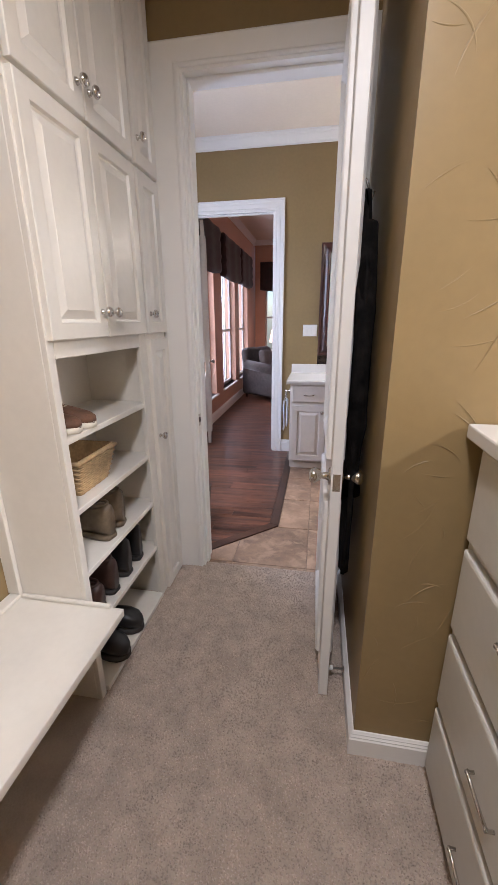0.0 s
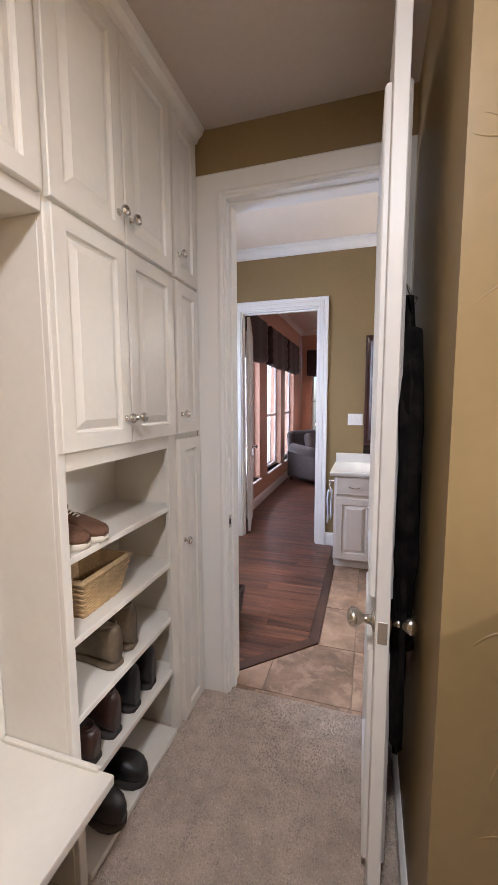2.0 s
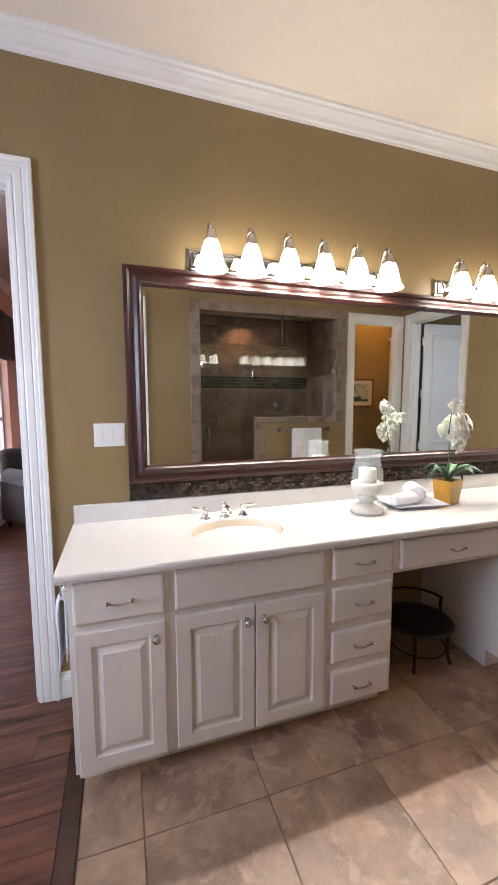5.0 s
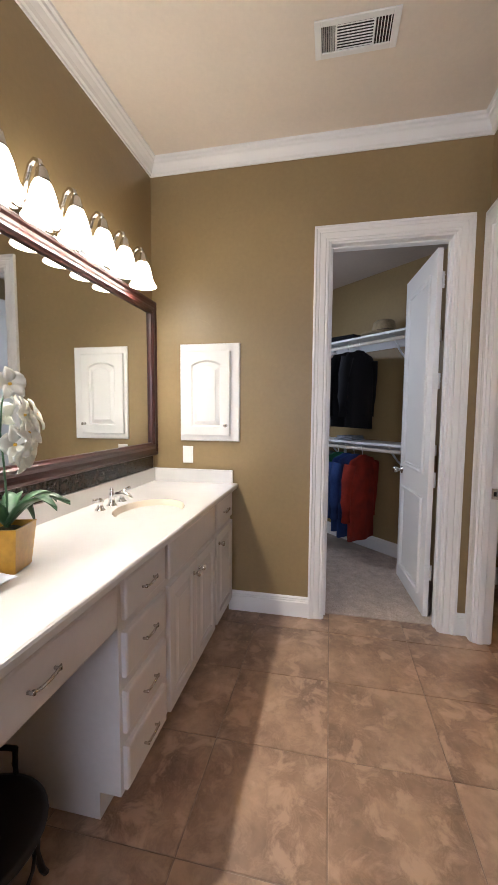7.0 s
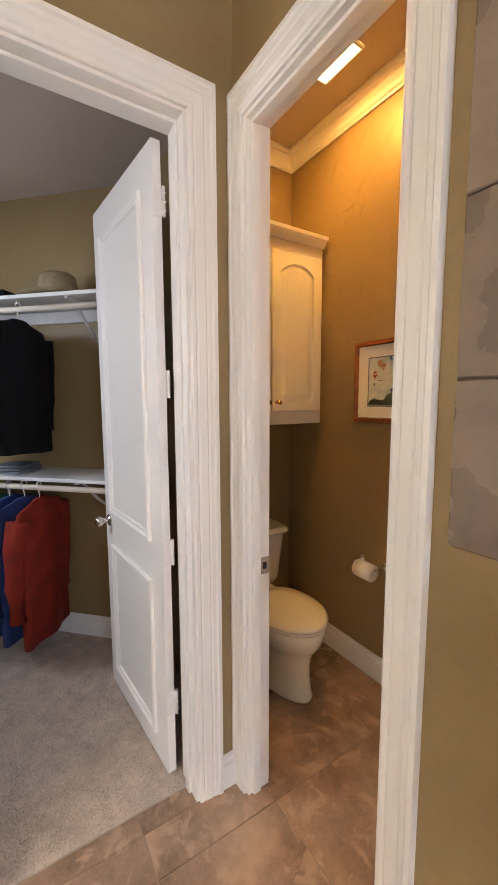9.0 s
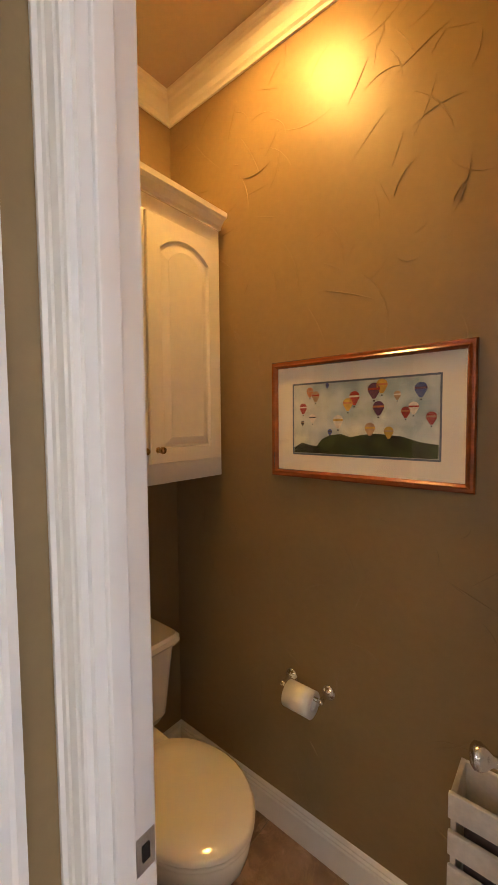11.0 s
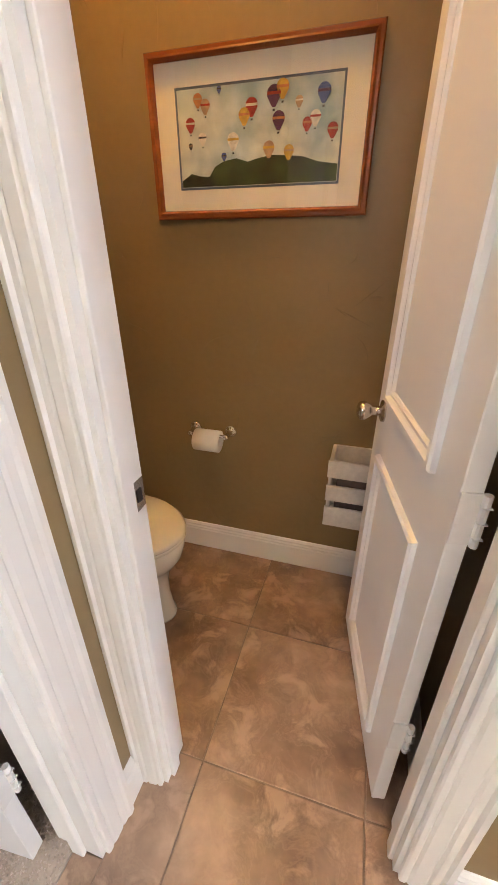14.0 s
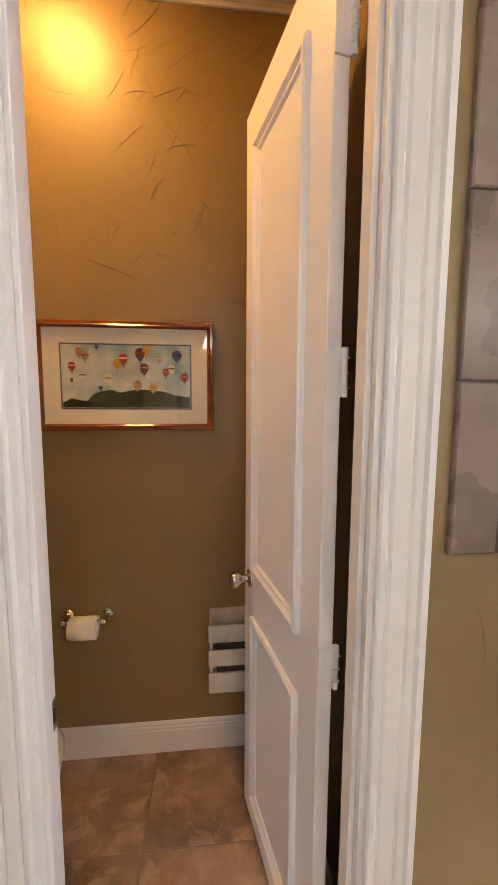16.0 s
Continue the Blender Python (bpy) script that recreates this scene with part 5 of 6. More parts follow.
def closet_shelf(z, label):
    e = tagged(empty("closet_shelf", DG @ T((0, 0, z))), label, "shelf", "walk-in shelves")
    part("board", box(-0.72, 0.66, 0.002, 0.33, -0.02, 0, 0.002), WIRE, e)
    part("cleat", box(-0.72, 0.66, 0.001, 0.018, -0.09, -0.021, 0.002), WIRE, e)
    part("rod", tube([(-0.70, 0.285, -0.065), (0.64, 0.285, -0.065)], 0.016, 14), RODW, e, "round hanging rod", True)
    for x in (-0.42, 0.30):
        b = box(x - 0.012, x + 0.012, 0.019, 0.031, -0.24, -0.021, 0.002)
        tube([(x, 0.03, -0.22), (x, 0.12, -0.16), (x, 0.26, -0.03)], 0.009, 8, b)
        box(x - 0.010, x + 0.010, 0.02, 0.32, -0.032, -0.021, 0.002, b)
        part("bracket", b, WIRE, e, "white shelf bracket")


closet_shelf(2.08, "white upper closet shelf with a hanging rod")
closet_shelf(1.11, "white lower closet shelf with a hanging rod")


def garment(x, zrod, length, width, material, label, category, yaw=0.0, thick=0.05, sleeves=True):
    e = tagged(empty(category.replace(" ", "_"), DG @ T((x, 0.285, zrod)) @ R(radians(yaw), 4, "Z")), label, category, "clothes on the rods")
    rnd = random.Random(int(x * 1000) + 7)
    prof = [(0.0, 0.05), (0.02, 0.09), (0.05, 0.5 * width * 0.85), (0.12, 0.5 * width), (0.30, 0.46 * width), (0.6, 0.45 * width), (0.85, 0.46 * width), (1.0, 0.46 * width)]
    rings = []
    for f, hw in prof:
        n = 28
        z = -0.07 - (length * f if f > 0.12 else f * 0.8)
        ring = []
        for i in range(n):
            a = 2 * math.pi * i / n
            y = hw * math.cos(a)
            xx = thick * (0.35 + 0.65 * min(1, f * 4)) * (abs(math.sin(a)) ** 0.6) * (1 if math.sin(a) > 0 else -1)
            ring.append((xx + f * 0.012 * math.sin(26 * y + x * 9), y, z + (0.012 * math.sin(7 * y + x) if f > 0.9 else 0)))
        rings.append(ring)
    part("body", loft(rings, True, True, True), material, e, "", True)
    if sleeves:
        for s in (-1, 1):
            part("sleeve", tube([(0, s * width * 0.44, -0.15), (0.012, s * width * 0.50, -0.30), (0.02, s * width * 0.50, -0.50), (0.022, s * width * 0.47, -0.68)], 0.055, 12, None, 0.045), material, e, "", True)
    hk = tube(arc((0, 0, 0.0), 0.021, -60, 200, 10, (0, 1, 0), (0, 0, 1)), 0.0035, 6)
    tube([(0, 0.010, -0.019), (0, 0, -0.05), (0, 0, -0.075)], 0.0035, 6, hk)
    part("hanger", hk, TRIM, e, "white hanger hook")
    return e


def cloth(name, c):
    return mat(name, c, 0.85, vary=0.15, scale=9, fine=120, bump=0.3, bump_scale=120, spec=0.2)


BLK, RED, BLUE, GREEN, GREY, WHT = cloth("black_wool", (0.008, 0.008, 0.010)), cloth("red_cotton", (0.25, 0.025, 0.014)), cloth("blue_cotton", (0.03, 0.06, 0.18)), cloth("green_cotton", (0.03, 0.14, 0.07)), cloth("grey_cotton", (0.22, 0.24, 0.27)), cloth("white_cotton", (0.6, 0.6, 0.6))
zu, zl = 2.08 - 0.065 + 0.014, 1.11 - 0.065 + 0.014
garment(-0.10, zu, 0.72, 0.46, BLK, "black wool jacket on a hanger", "jacket", 8)
garment(0.03, zu, 0.72, 0.46, BLK, "black wool jacket on a hanger", "jacket", -5)
garment(0.17, zu, 0.70, 0.44, WHT, "pale dress shirt on a hanger", "shirt", 4, 0.03)
garment(0.33, zu, 0.70, 0.44, GREY, "grey shirt on a hanger", "shirt", -4, 0.03)
garment(-0.16, zl, 0.80, 0.46, RED, "red long-sleeved shirt on a hanger", "shirt", 10, 0.04)
garment(-0.06, zl, 0.80, 0.44, BLUE, "blue shirt on a hanger", "shirt", -4, 0.03)
garment(0.04, zl, 0.76, 0.44, BLUE, "dark blue shirt on a hanger", "shirt", 4, 0.03)
garment(0.14, zl, 0.62, 0.44, GREEN, "green shirt on a hanger", "shirt", -3, 0.03)
garment(0.28, zl, 0.70, 0.44, GREY, "grey shirt on a hanger", "shirt", 3, 0.03)
garment(0.38, zl, 0.70, 0.44, BLK, "black shirt on a hanger", "shirt", 3, 0.03)

STRAW = mat("tan_straw", (0.30, 0.23, 0.13), 0.8, vary=0.15, scale=20, fine=140, bump=0.5, bump_scale=160)
e = tagged(empty("straw_hat", DG @ T((-0.28, 0.19, 2.081)) @ Matrix.Diagonal((1.2, 1.2, 1.15, 1))), "tan straw brimmed hat lying on the upper shelf", "hat")
part("brim", lathe([(0.085, 0.006), (0.13, 0.004), (0.165, 0.012), (0.166, 0.016), (0.13, 0.009), (0.085, 0.012)], 32, None, None, 1.05, 0.92), STRAW, e, "", True)
part("crown", lathe([(0.092, 0.010), (0.090, 0.05), (0.080, 0.10), (0.060, 0.115), (0.03, 0.108), (0.002, 0.104)], 32, None, None, 1.0, 0.85), STRAW, e, "", True)
part("band", lathe([(0.094, 0.012), (0.094, 0.036), (0.090, 0.037)], 32, None, None, 1.0, 0.86), DKBROWN, e, "dark hat band", True)
for k, (x, w, h, mm, lab) in enumerate(((0.16, 0.30, 0.06, BLK, "folded black sweater on the upper shelf"), (0.10, 0.22, 0.045, GREY, "folded grey cloth on the lower shelf"))):
    z = 2.081 if k == 0 else 1.111
    b = bmesh.new()
    for j in range(3):
        box(-w / 2 + 0.01 * j, w / 2 - 0.008 * j, -0.11, 0.11 - 0.012 * j, h * j / 3, h * (j + 1) / 3 - 0.002, 0.006, b)
    ob = part("folded_clothes", b, mm)
    ob.matrix_world = DG @ T((x, 0.18, z)) @ R(radians(7), 4, "Z")
    tagged(ob, lab, "clothes")


# ---- bedroom ----
WF = mat("window_frame_paint", (0.62, 0.60, 0.58), 0.4, vary=0.04)
VAL = mat("dark_brown_valance_cloth", (0.035, 0.014, 0.012), 0.8, vary=0.3, scale=10, fine=60, bump=0.3, sheen=0.2)


def sash_window(name, m, w, h, label):
    """A double-hung window in the XZ plane, outside towards +y, sill towards -y."""
    e = tagged(empty(name, m), label, "window", kind="structure")
    bm = bmesh.new()
    for a in ((0, 0.035, 0, h), (w - 0.035, w, 0, h), (0.035, w - 0.035, h - 0.04, h), (0.035, w - 0.035, 0, 0.045)):
        box(a[0], a[1], 0.085, 0.125, a[2], a[3], 0.002, bm)
    part("window_frame", bm, WF, e)
    bm = box(0.035, w - 0.035, 0.078, 0.112, h * 0.40, h * 0.40 + 0.04, 0.002)
    part("meeting_rail", bm, WF, e)
    part("mullion", box(w / 2 - 0.010, w / 2 + 0.010, 0.09, 0.115, 0.045, h - 0.04, 0.002), WF, e)
    for z0, z1 in ((0.045, h * 0.40), (h * 0.40 + 0.04, h - 0.04)):
        g = part("pane", box(0.035, w - 0.035, 0.098, 0.103, z0, z1), GLASS, e)
        g.visible_shadow = False
    part("window_sill", box(-0.03, w + 0.03, -0.035, 0.085, -0.022, 0.0, 0.003), TRIM, e, "white window sill")


def valance(m, w, h, label):
    e = tagged(empty("valance", m), label, "valance", "bedroom valances")
    rings = []
    for k in range(12):
        f = k / 11
        z = -h * f
        d = 0.075 + 0.022 * abs(math.sin(f * math.pi * 4)) + 0.01 * f
        sag = -0.05 * f * f
        ring = []
        n = 24
        for i in range(n + 1):
            q = i / n
            ring.append((w * q, -d - 0.006 * math.sin(14 * q), z + sag * math.sin(math.pi * q)))
        ring += [(w, -0.002, z), (0, -0.002, z)]
        rings.append(ring)
    part("cloth", loft(rings, True, True, True), VAL, e, "", True)


WM = R(radians(90), 4, "Z")
for a, b in WIN:
    sash_window("window_bedroom", T((-1.205, a, 0.38)) @ WM, b - a, 2.17, "white double-hung bedroom window")
    valance(T((-1.205, a - 0.08, 2.62)) @ WM, b - a + 0.16, 0.56, "dark brown gathered cloth valance over a window")
sash_window("window_bedroom", T((-0.95, 4.85, 0.75)), 1.0, 1.80, "white double-hung bedroom window")
valance(T((-1.05, 4.85, 2.62)), 1.2, 0.56, "dark brown gathered cloth valance over a window")
# window assumed on the unseen west wall, for the bluish daylight
sash_window("window_bathroom", T((XW, -1.8, 1.15)) @ WM, 1.1, 1.2, "assumed white bathroom window")

ARM = mat("grey_brown_chenille", (0.058, 0.045, 0.040), 0.85, vary=0.2, scale=18, fine=90, bump=0.5, bump_scale=90, sheen=0.3)


def armchair(m):
    e = tagged(empty("armchair", m), "grey-brown upholstered club chair with rounded arms", "armchair")

    def cush(x0, x1, y0, y1, z0, z1, r=0.05):
        b = box(x0, x1, y0, y1, z0, z1)
        bmesh.ops.bevel(b, geom=b.edges[:], offset=r, segments=4, affect="EDGES", profile=0.5)
        return b
    part("base", cush(-0.40, 0.40, -0.40, 0.40, 0.07, 0.34, 0.04), ARM, e, "", True)
    part("seat_cushion", cush(-0.27, 0.27, -0.43, 0.22, 0.34, 0.50, 0.06), ARM, e, "", True)
    part("backrest", moved(cush(-0.36, 0.36, -0.10, 0.12, 0.0, 0.62, 0.09), T((0, 0.30, 0.32)) @ R(radians(-10), 4, "X")), ARM, e, "", True)
    for s in (-1, 1):
        b = tube([(s * 0.36, -0.40, 0.56), (s * 0.36, -0.1, 0.58), (s * 0.36, 0.30, 0.62)], 0.10, 16)
        join(b, cush(s * 0.36 - 0.08, s * 0.36 + 0.08, -0.40, 0.36, 0.10, 0.58, 0.03))
        part("arm", b, ARM, e, "", True)
    part("pillow", moved(cush(-0.22, 0.22, -0.07, 0.07, -0.2, 0.2, 0.06), T((0.03, 0.10, 0.68)) @ R(radians(-18), 4, "X") @ R(radians(8), 4, "Y")), mat("grey_pillow_cloth", (0.17, 0.15, 0.14), 0.8, vary=0.1), e, "grey scatter pillow", True)
    for sx in (-1, 1):
        for sy in (-1, 1):
            part("leg", lathe([(0.018, 0), (0.026, 0.07), (0.028, 0.075)], 12, T((sx * 0.34, sy * 0.34, 0.0))), MAHOGANY, e)


armchair(T((-0.60, 3.25, 0.004)) @ R(radians(55), 4, "Z"))
e = tagged(empty("side_table", T((-0.62, 4.35, 0.004))), "dark round wooden side table", "table")
part("tabletop", lathe([(0.26, 0.64), (0.28, 0.648), (0.28, 0.668), (0.27, 0.674)], 32), MAHOGANY, e)
part("pedestal", lathe([(0.20, 0), (0.20, 0.02), (0.05, 0.06), (0.03, 0.2), (0.045, 0.35), (0.03, 0.5), (0.08, 0.638)], 24), MAHOGANY, e, "", True)
e = tagged(empty("table_lamp", T((-0.62, 4.35, 0.679))), "table lamp with a lit peach drum shade", "lamp")
part("lamp_base", lathe([(0.08, 0), (0.08, 0.015), (0.03, 0.03), (0.05, 0.10), (0.055, 0.18), (0.02, 0.26), (0.012, 0.34)], 24), BRASS, e, "", True)
rings = [[(r * math.cos(2 * math.pi * k / 32), r * math.sin(2 * math.pi * k / 32), z) for k in range(32)] for r, z in ((0.17, 0.30), (0.12, 0.56))]
part("shade", loft(rings, True), glow("lit_peach_linen", (1.0, 0.55, 0.38), 1.6), e, "lit peach shade", True)


# ---- shower ----
SY0, SY1, SX0, SX1, SZ = -3.0, YS - TW, 0.96, 2.74, 2.60
wall_ns("wall_shower_back", SY0 - 0.03, SY0, SX0, SX1, SZ, [], GROUT)
wall_ew("wall_shower_west", SX0 - 0.05, SX0, SY0 - 0.03, SY1, SZ, [], GROUT)
wall_ew("wall_shower_east", SX1, SX1 + 0.05, SY0 - 0.03, SY1, SZ, [], GROUT)
tagged(part("ceiling_shower", box(SX0 - 0.05, SX1 + 0.05, SY0 - 0.03, SY1, SZ, SZ + 0.05), CEIL), kind="structure")
e = tagged(empty("shower_enclosure", T((1.05, YS - 0.05, 0))), "frameless clear glass shower door and fixed panel with chrome fittings", "shower enclosure")
inv = e.matrix_basis.inverted()
for nm, a in (("glass_door", (1.055, 1.66, -2.155, -2.147, 0.02, 2.12)), ("fixed_panel", (1.672, 2.68, -2.155, -2.147, 1.315, 2.12))):
    g = part(nm, box(*a), SHOWER_GLASS, e, "clear glass panel")
    g.matrix_local = inv
    g.visible_shadow = False
hb = bmesh.new()
for s in (-1, 1):
    y = -2.151 + s * 0.065
    tube([(1.13, -2.151, 1.00), (1.13, y, 1.00), (1.13, y, 1.20), (1.13, -2.151, 1.20)], 0.012, 10, hb)
h = part("handle", hb, POLISHED, e, "chrome loop handle", True)
h.matrix_local = inv
for x, z in ((1.06, 1.88), (1.66, 0.30), (1.66, 1.80), (2.67, 1.85), (2.67, 1.45)):
    h = part("clip", box(x - 0.022, x + 0.022, -2.163, -2.139, z - 0.03, z + 0.03, 0.003), POLISHED, e, "chrome glass clip")
    h.matrix_local = inv
e = tagged(empty("rain_shower", T((2.20, -2.62, SZ))), "nickel ceiling-mounted rain shower head", "shower head")
b = tube([(0, 0, -0.001), (0, 0, -0.42)], 0.011, 12)
lathe([(0.03, 0), (0.03, -0.006), (0.012, -0.015)], 16, None, b)
part("pipe", b, CHROME, e, "", True)
part("head", lathe([(0.012, -0.41), (0.03, -0.425), (0.10, -0.435), (0.10, -0.445), (0.002, -0.446)], 28), CHROME, e, "", True)
e = tagged(empty("shower_valve", T((2.28, SY0 + 0.012, 1.42))), "nickel shower valve with a lever", "shower valve")
part("trim_plate", lathe([(0.07, 0), (0.07, 0.005), (0.02, 0.012), (0.02, 0.04), (0.004, 0.045)], 24, R(radians(-90), 4, "X")), CHROME, e, "", True)
part("lever", tube([(0, 0.035, 0), (0.03, 0.04, -0.02), (0.06, 0.042, -0.04)], 0.006, 8), CHROME, e, "", True)
e = tagged(empty("towel_bar", T((2.25, YS, 1.17))), "nickel towel bar on the shower half wall", "towel bar")
for s in (-1, 1):
    part("post", lathe([(0.026, 0), (0.026, 0.005), (0.010, 0.012), (0.010, 0.055), (0.015, 0.06), (0.004, 0.072)], 16, T((s * 0.31, 0, 0)) @ R(radians(-90), 4, "X")), CHROME, e, "", True)
part("bar", tube([(-0.31, 0.06, 0), (0.31, 0.06, 0)], 0.008, 10), CHROME, e, "", True)


def hanging_towel(m, w, front_l, back_l, label, name="hand_towel", fold=0.0):
    """A towel draped over a bar along x at the origin."""
    prof = [(-0.020, -front_l)] + [(-0.020 + 0.004 * math.sin(k), -front_l + front_l * k / 6) for k in range(1, 6)] + [(-0.019, 0.0), (-0.012, 0.012), (0, 0.017), (0.012, 0.012), (0.019, 0.0)] + [(0.019, -back_l * k / 4) for k in range(1, 5)]
    inner = [(y * 0.62, z if z < 0 else z - 0.005) for y, z in prof]
    n = 14
    rings = []
    for i in range(n + 1):
        q = i / n - 0.5
        rings.append([(w * q * (1 - fold * (1 + z / max(front_l, 0.01)) if z > -front_l else 1), y + 0.004 * math.sin(q * 16), z) for y, z in prof + inner[::-1]])
    ob = part(name, loft(rings, True, True, True), TOWEL, None, "", True)
    ob.matrix_world = m
    return tagged(ob, label, "towel")


hanging_towel(T((2.27, YS + 0.06, 1.17)) @ R(math.pi, 4, "Z"), 0.36, 0.42, 0.36, "folded white towel hanging on the shower towel bar")
e = tagged(empty("towel_ring", T((-0.001, -0.20, 0.73)) @ R(radians(-90), 4, "Z")), "nickel towel ring on the vanity end", "towel ring")
part("post", lathe([(0.024, -0.028), (0.024, 0.005), (0.008, 0.01), (0.008, 0.035), (0.012, 0.045), (0.003, 0.05)], 16, R(radians(90), 4, "X")), CHROME, e, "", True)
part("ring", tube(arc((0, -0.038, -0.055), 0.055, 0, 360, 28, (1, 0, 0), (0, 0, 1)), 0.004, 8), CHROME, e, "", True)
hanging_towel(T((-0.039, -0.20, 0.628)) @ R(radians(-90), 4, "Z"), 0.19, 0.30, 0.26, "white hand towel hanging from a ring on the vanity end", "hand_towel", 0.35)


# ---- plaster: raised trowel strokes on the painted walls ----
def trowel(parent, m, w, h, count, seed, holes=(), bold=1.0):
    """Curved ridges left by the trowel, on a wall patch in the XZ plane that faces -y."""
    rnd = random.Random(seed)
    bm = bmesh.new()
    for _ in range(count):
        x, z = rnd.uniform(0, w), rnd.uniform(0.15, h)
        if any(a < x < b and c < z < d for a, b, c, d in holes):
            continue
        L_, a0, bend = rnd.uniform(0.05, 0.22) * (1.5 if bold > 1.2 else 1.0), rnd.uniform(-1.2, 1.6), rnd.uniform(-1.6, 1.6)
        wd, dp = rnd.uniform(0.0018, 0.0034), rnd.uniform(0.0015, 0.0036) * bold
        n = 8
        px, pz, a = x, z, a0
        prev = None
        rings = []
        for k in range(n + 1):
            f = k / n
            t = max(0.06, math.sin(math.pi * min(1, f * 1.1 + 0.03)) if f < 0.92 else 0.1)
            nx, nz = -math.sin(a), math.cos(a)
            rings.append([(px - nx * wd * t, -0.0002, pz - nz * wd * t), (px - nx * wd * 0.2 * t, -dp * t, pz - nz * wd * 0.2 * t), (px + nx * wd * 0.5 * t, -0.0002, pz + nz * wd * 0.5 * t)])
            px += math.cos(a) * L_ / n
            pz += math.sin(a) * L_ / n
            a += bend / n
        if max(r[0][0] for r in rings) > w or min(r[0][0] for r in rings) < 0:
            bm.normal_update()
            continue
        loft(rings, False, bm=bm)
    ob = part("trowel_strokes", bm, PAINT, None, "", True)
    ob.matrix_world = m
    tagged(ob, "raised curved trowel strokes in the tan plaster", "plaster", kind="stuff")
    return ob


FN, FE_, FW = R(math.pi, 4, "Z"), R(radians(90), 4, "Z"), R(radians(-90), 4, "Z")
trowel(None, T((0.46, -3.19, 0)), 0.30, 2.6, 62, 3)                                   # closet return, faces south
trowel(None, T((4.44, -3.03, 0)) @ FN, 1.55, 2.9, 130, 5, [(0.56, 1.26, 1.38, 1.86)], 1.15)
trowel(None, T((4.44, -3.03, 0)) @ FN, 1.55, 2.88, 115, 25, [(-1, 4, 0, 1.85)], 1.4)  # toilet room south wall, faces north
trowel(None, T((0.0, 0.0, 0)), 3.5, 2.93, 34, 7, [(-1, 4, 0, 2.3)])                    # over the mirror
trowel(None, T((XE, 0.0, 0)) @ FW, 1.1, 2.9, 16, 9, [(0, 1.2, 0, 1.9)])                # east wall
trowel(None, T((2.80, YS, 0)) @ FN, 1.0, 1.2, 14, 13)                                  # half wall, faces north
trowel(None, T((-0.35, YS - 0.15, 2.53)), 0.75, 0.18, 5, 15)


# ---- floor pieces ----
def clip(poly, a, b, c):
    """Keep the part of a polygon where a*x + b*y <= c."""
    out = []
    for p, q in zip(poly, poly[1:] + poly[:1]):
        dp, dq = a * p[0] + b * p[1] - c, a * q[0] + b * q[1] - c
        if dp <= 0:
            out.append(p)
        if (dp < 0 < dq) or (dq < 0 < dp):
            t = dp / (dp - dq)
            out.append((p[0] + (q[0] - p[0]) * t, p[1] + (q[1] - p[1]) * t))
    return out


def area(poly):
    return abs(sum(p[0] * q[1] - q[0] * p[1] for p, q in zip(poly, poly[1:] + poly[:1]))) / 2


def slab(name, poly, z0, z1, material, parent, b=0.0015):
    if len(poly) < 3 or area(poly) < 0.0004:
        return None
    cx, cy = sum(p[0] for p in poly) / len(poly), sum(p[1] for p in poly) / len(poly)

    def ins(d):
        out = []
        for x, y in poly:
            l = math.hypot(x - cx, y - cy) or 1
            out.append((cx + (x - cx) * (1 - d / l), cy + (y - cy) * (1 - d / l)))
        return out
    bm = loft([[(x, y, z0) for x, y in poly], [(x, y, z1 - b) for x, y in poly], [(x, y, z1) for x, y in ins(b * 1.6)]], True, False, True)
    return part(name, bm, material, parent)


floor_ob = bpy.data.objects["floor"]
PT, PTY, X0, Y0, G = 0.4545, 0.4645, 2.99, -2.177, 0.0023
XD, YD = 0.045, -1.70         # corner of the wood area


def put_tiles(x0, x1, y0, y1, cuts):
    i0, i1 = math.floor((x0 - X0) / PT), math.ceil((x1 - X0) / PT)
    j0, j1 = math.floor((y0 - Y0) / PTY), math.ceil((y1 - Y0) / PTY)
    for i in range(i0, i1):
        for j in range(j0, j1):
            ax, bx, ay, by = X0 + i * PT + G, X0 + (i + 1) * PT - G, Y0 + j * PTY + G, Y0 + (j + 1) * PTY - G
            ax, bx, ay, by = max(ax, x0), min(bx, x1), max(ay, y0), min(by, y1)
            if bx - ax < 0.01 or by - ay < 0.01:
                continue
            poly = [(ax, ay), (bx, ay), (bx, by), (ax, by)]
            for c in cuts:
                poly = clip(poly, *c)
                if len(poly) < 3:
                    break
            slab("tile", poly, -0.0055, -0.0035 + 0.0015, TILE, floor_ob)


put_tiles(XD + 0.003, XE, Y0 + PTY, 0.0, [])
put_tiles(-0.80, XE, Y0, Y0 + PTY, [(-0.94, 1.0, YD - 0.94 * XD - 0.003)])
put_tiles(C1[0] + 0.013, C1[1] - 0.013, -2.21, Y0 - G, [])
put_tiles(2.86, 4.45, -3.03, Y0, [])
put_tiles(XE + 0.001, 3.679, C2[0] + 0.013, C2[1] - 0.013, [])

PW, rndp = 0.125, random.Random(12)
BW = 0.065


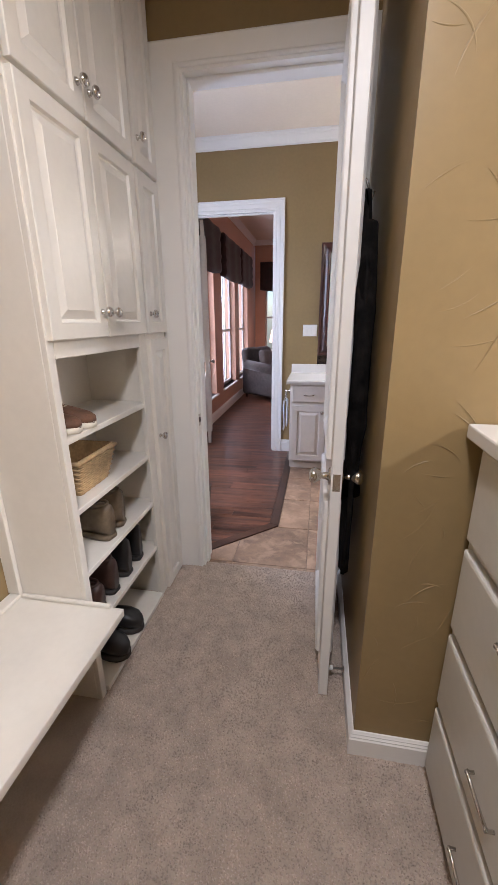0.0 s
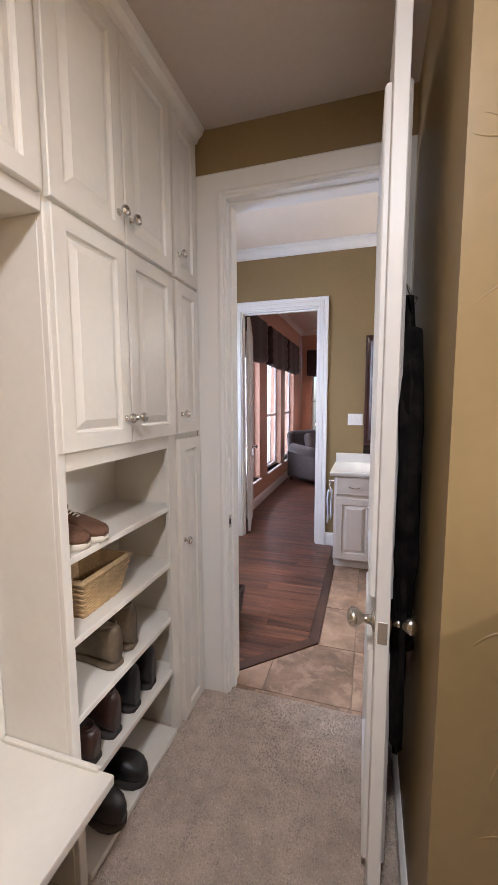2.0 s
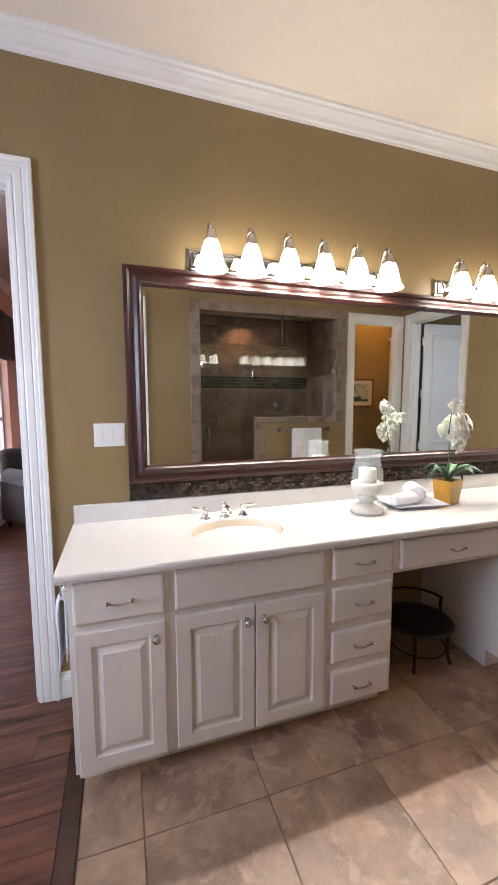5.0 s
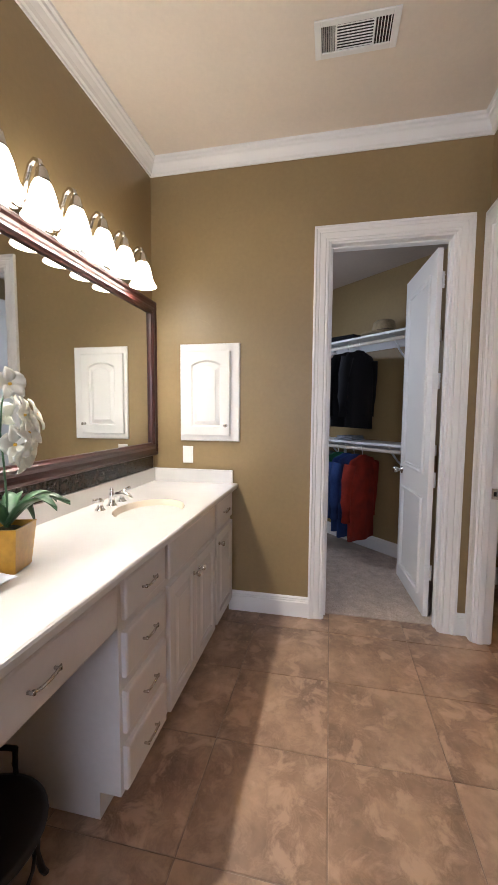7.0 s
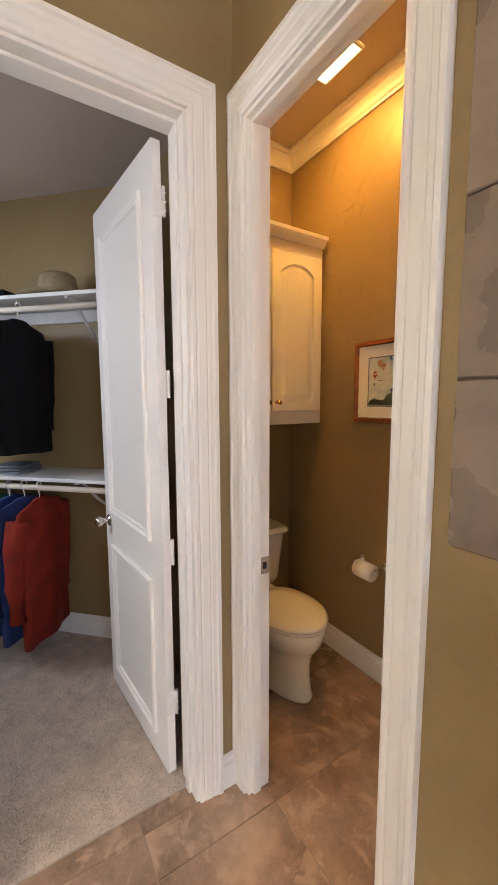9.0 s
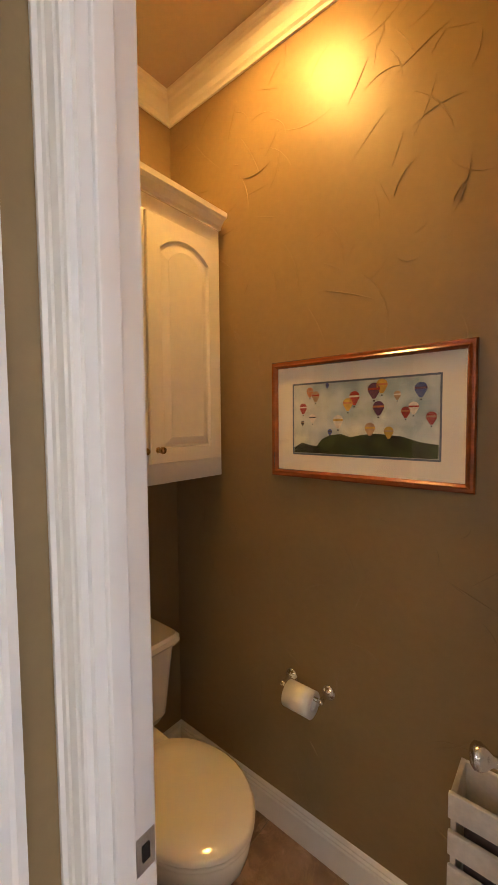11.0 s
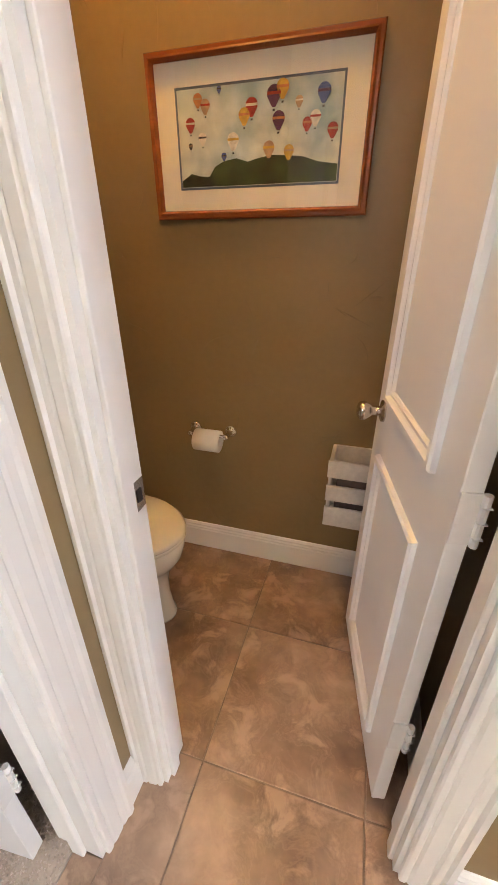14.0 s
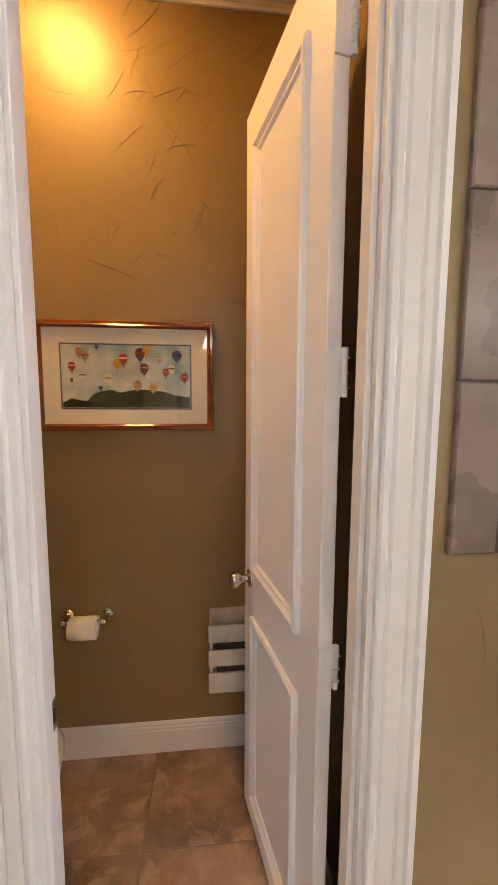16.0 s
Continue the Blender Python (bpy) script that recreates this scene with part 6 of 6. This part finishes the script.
def planks(parent, x0, x1, y0, y1, cuts):
    y = y0
    while y < y1 - 0.005:
        x = x0 - rndp.uniform(0, 0.9)
        while x < x1:
            l = rndp.uniform(0.7, 1.5)
            poly = [(max(x, x0) + 0.0006, y + 0.0006), (min(x + l, x1) - 0.0006, y + 0.0006), (min(x + l, x1) - 0.0006, min(y + PW, y1) - 0.0006), (max(x, x0) + 0.0006, min(y + PW, y1) - 0.0006)]
            if x + l > x0 + 0.02:
                for c in cuts:
                    poly = clip(poly, *c)
                    if len(poly) < 3:
                        break
                slab("plank", poly, -0.0055, 0.0035 + rndp.uniform(0, 0.0005), WOOD, parent, 0.0009)
            x += l
        y += PW


diag = (0.94, -1.0, 0.94 * XD - YD - BW * 1.37)
planks(floor_ob, XW, XD - BW, YS, 0.0, [diag])
planks(floor_ob, BED[0] + 0.013, BED[1] - 0.013, 0.0, 0.06, [])
floor_bed = bpy.data.objects["floor_bedroom"]
planks(floor_bed, -1.205, 1.2, 0.125, 4.85, [])
planks(floor_bed, BED[0] + 0.013, BED[1] - 0.013, 0.06, 0.125, [])
slab("border_plank", [(XD - BW + 0.001, YD + BW * 0.4), (XD, YD), (XD, 0), (XD - BW + 0.001, 0)], -0.0055, 0.005, WOOD_EDGE, floor_ob)
slab("border_plank", clip([(XD - BW, YD + BW * 0.4), (XD - BW - 1.2, YD + BW * 0.4 - 1.2 * 0.94), (XD - 1.2, YD - 1.2 * 0.94), (XD, YD)], 0, -1, 2.099), -0.0055, 0.005, WOOD_EDGE, floor_ob)

# ---- shower tiles and surround ----
back, side_w, side_e, south = (bpy.data.objects[n] for n in ("wall_shower_back", "wall_shower_west", "wall_shower_east", "wall_south"))
ST = 0.325


def wall_tiles(parent, m, w, rows, material, name="tile"):
    """Tiles on a wall patch in the XZ plane facing -y: rows of (z0, z1, tile width)."""
    for z0, z1, tw in rows:
        x = 0.0
        while x < w - 0.01:
            x1 = min(x + tw, w)
            bm = loft(rect_rings(x1 - x - 0.004, z1 - z0 - 0.004, [(0, 0, 0), (0, 0.006, 0), (0.002, 0.008, 0)]), True, False, True)
            ob = part(name, bm, material, parent)
            ob.matrix_local = parent.matrix_basis.inverted() @ m @ T((x + 0.002, -0.0005, z0 + 0.002))
            x = x1


rows = [(z, min(z + ST, 1.665), ST) for z in [0.02 + ST * k for k in range(6)] if z < 1.64] + [(z, min(z + ST, SZ), ST) for z in (1.83, 2.155, 2.48)]
wall_tiles(back, T((SX1, SY0, 0)) @ FN, SX1 - SX0, rows, SHOWER_TILE)
wall_tiles(side_w, T((SX0, SY0, 0)) @ FE_, SY1 - SY0, rows, SHOWER_TILE)
wall_tiles(side_e, T((SX1, SY1, 0)) @ FW, SY1 - SY0, rows, SHOWER_TILE)
rows2 = [(1.668 + 0.04 * k, 1.708 + 0.04 * k, 0.05) for k in range(4)]
MOSD = mat("dark_slate_mosaic", (0.055, 0.05, 0.045), 0.25, vary=0.3, scale=10, per=0.5)
wall_tiles(back, T((SX1, SY0, 0)) @ FN, SX1 - SX0, rows2, MOSD, "mosaic_tile")

# travertine surround of the shower opening, proud of the painted wall
FWD = 0.10


def surround(x0, x1, z0, z1):
    """One facing tile on the bathroom side of the south wall."""
    bm = loft(rect_rings(x1 - x0 - 0.003, z1 - z0 - 0.003, [(0, 0, 0), (0, 0.010, 0), (0.003, 0.013, 0)]), True, False, True)
    ob = part("surround_tile", bm, FRAME_TILE, south)
    ob.matrix_local = T((x1 - 0.0015, YS + 0.0005, z0 + 0.0015)) @ FN


z = 0.0
while z < 2.54:
    surround(SH[0] - FWD, SH[0], z, min(z + 0.315, 2.55))
    z += 0.315
for z0, z1 in ((1.25, 1.565), (1.565, 1.88), (1.88, 2.195), (2.195, 2.55)):
    surround(SH[1], SH[1] + FWD - 0.005, z0, z1)
x = SH[0]
while x < SH[1] - 0.01:
    surround(x, min(x + 0.315, SH[1]), 2.45, 2.55)
    x += 0.315
x = 1.665
while x < SH[1] - 0.01:
    surround(x, min(x + 0.315, SH[1]), 1.25, 1.315)
    cap = part("cap_tile", box(x + 0.002, min(x + 0.315, SH[1]) - 0.002, YS - TW - 0.01, YS + 0.012, 1.301, 1.316, 0.003), FRAME_TILE, south)
    x += 0.315
for k in range(4):
    surround(1.665, 1.765, 0.0 + 0.3125 * k, 0.3125 * (k + 1))
for s, xx in ((1, SH[0] + 0.001), (-1, SH[1] - 0.001)):
    z = 0.0 if s == 1 else 1.317
    while z < 2.44:
        part("reveal_tile", box(xx, xx + s * 0.008, YS - TW, YS, z + 0.002, min(z + 0.315, 2.449) - 0.002, 0.001), FRAME_TILE, south)
        z += 0.315

# ---- mosaic strip under the mirror ----
MOS = mat("brown_glass_mosaic", (0.105, 0.072, 0.055), 0.2, vary=0.45, scale=40, fine=120, per=0.85, metal=0.2)
north = bpy.data.objects["wall_north"]
mw, mh, n0 = 0.0310, 0.0130, 0
rndm = random.Random(3)
bm_rest = bmesh.new()
for r in range(6):
    x = 0.262 - (0.0155 if r % 2 else 0)
    while x < 3.57:
        a, b = max(x, 0.262) + 0.001, min(x + mw, 3.575) - 0.001
        z0 = 0.9865 + r * 0.0147
        if b - a > 0.004:
            t = box(a, b, -0.0065 - rndm.uniform(0, 0.0012), -0.0005, z0, z0 + mh)
            if n0 < 300 and 0.5 < x < 2.4:
                part("mosaic_tile", t, MOS, north)
                n0 += 1
            else:
                join(bm_rest, t)
        x += mw
tagged(part("mosaic_strip", bm_rest, MOS), "brown glass mosaic strip under the mirror", "mosaic", kind="stuff")
part("mosaic_bed", box(0.262, 3.576, -0.003, -0.0004, 0.985, 1.077), DARK, north)

# ---- carpet tufts near the doorways ----
def tufts(name, x0, x1, y0, y1, count, seed, label):
    rnd = np.random.default_rng(seed)
    n = count
    cx, cy = rnd.uniform(x0, x1, n), rnd.uniform(y0, y1, n)
    h, r = rnd.uniform(0.003, 0.0065, n), rnd.uniform(0.003, 0.0052, n)
    ang = rnd.uniform(0, 6.28, n)
    tip = rnd.uniform(-0.003, 0.003, (n, 2))
    v = np.zeros((n, 4, 3))
    for k in range(3):
        v[:, k, 0], v[:, k, 1], v[:, k, 2] = cx + r * np.cos(ang + k * 2.094), cy + r * np.sin(ang + k * 2.094), 0.0035
    v[:, 3, 0], v[:, 3, 1], v[:, 3, 2] = cx + tip[:, 0], cy + tip[:, 1], 0.004 + h
    base = np.arange(n)[:, None] * 4
    f = np.concatenate([base + np.array([[0, 1, 3]]), base + np.array([[1, 2, 3]]), base + np.array([[2, 0, 3]])])
    me = bpy.data.meshes.new(name)
    me.from_pydata(v.reshape(-1, 3).tolist(), [], f.tolist())
    me.materials.append(TUFT)
    return tagged(new(name, me), label, "carpet pile", kind="stuff")


TUFT = mat("carpet_tuft", (0.54, 0.445, 0.37), 0.95, vary=0.11, scale=14, fine=60, spec=0.1, sheen=0.2)
tn = TUFT.node_tree
geo = tn.nodes.new("ShaderNodeNewGeometry")
hsv = tn.nodes.new("ShaderNodeHueSaturation")
mr = tn.nodes.new("ShaderNodeMapRange")
mr.inputs[3].default_value, mr.inputs[4].default_value = 0.80, 1.14
src = tn.nodes["Principled BSDF"].inputs["Base Color"].links[0].from_socket
tn.links.new(geo.outputs["Random Per Island"], mr.inputs[0])
tn.links.new(mr.outputs[0], hsv.inputs["Value"])
tn.links.new(src, hsv.inputs["Color"])
tn.links.new(hsv.outputs[0], tn.nodes["Principled BSDF"].inputs["Base Color"])
tufts("carpet_pile", -0.49, 0.70, -4.0, -2.213, 60000, 1, "short taupe cut-pile carpet tufts")
tufts("carpet_pile", 3.685, 5.0, -2.0, -1.0, 30000, 2, "short grey-beige cut-pile carpet tufts")
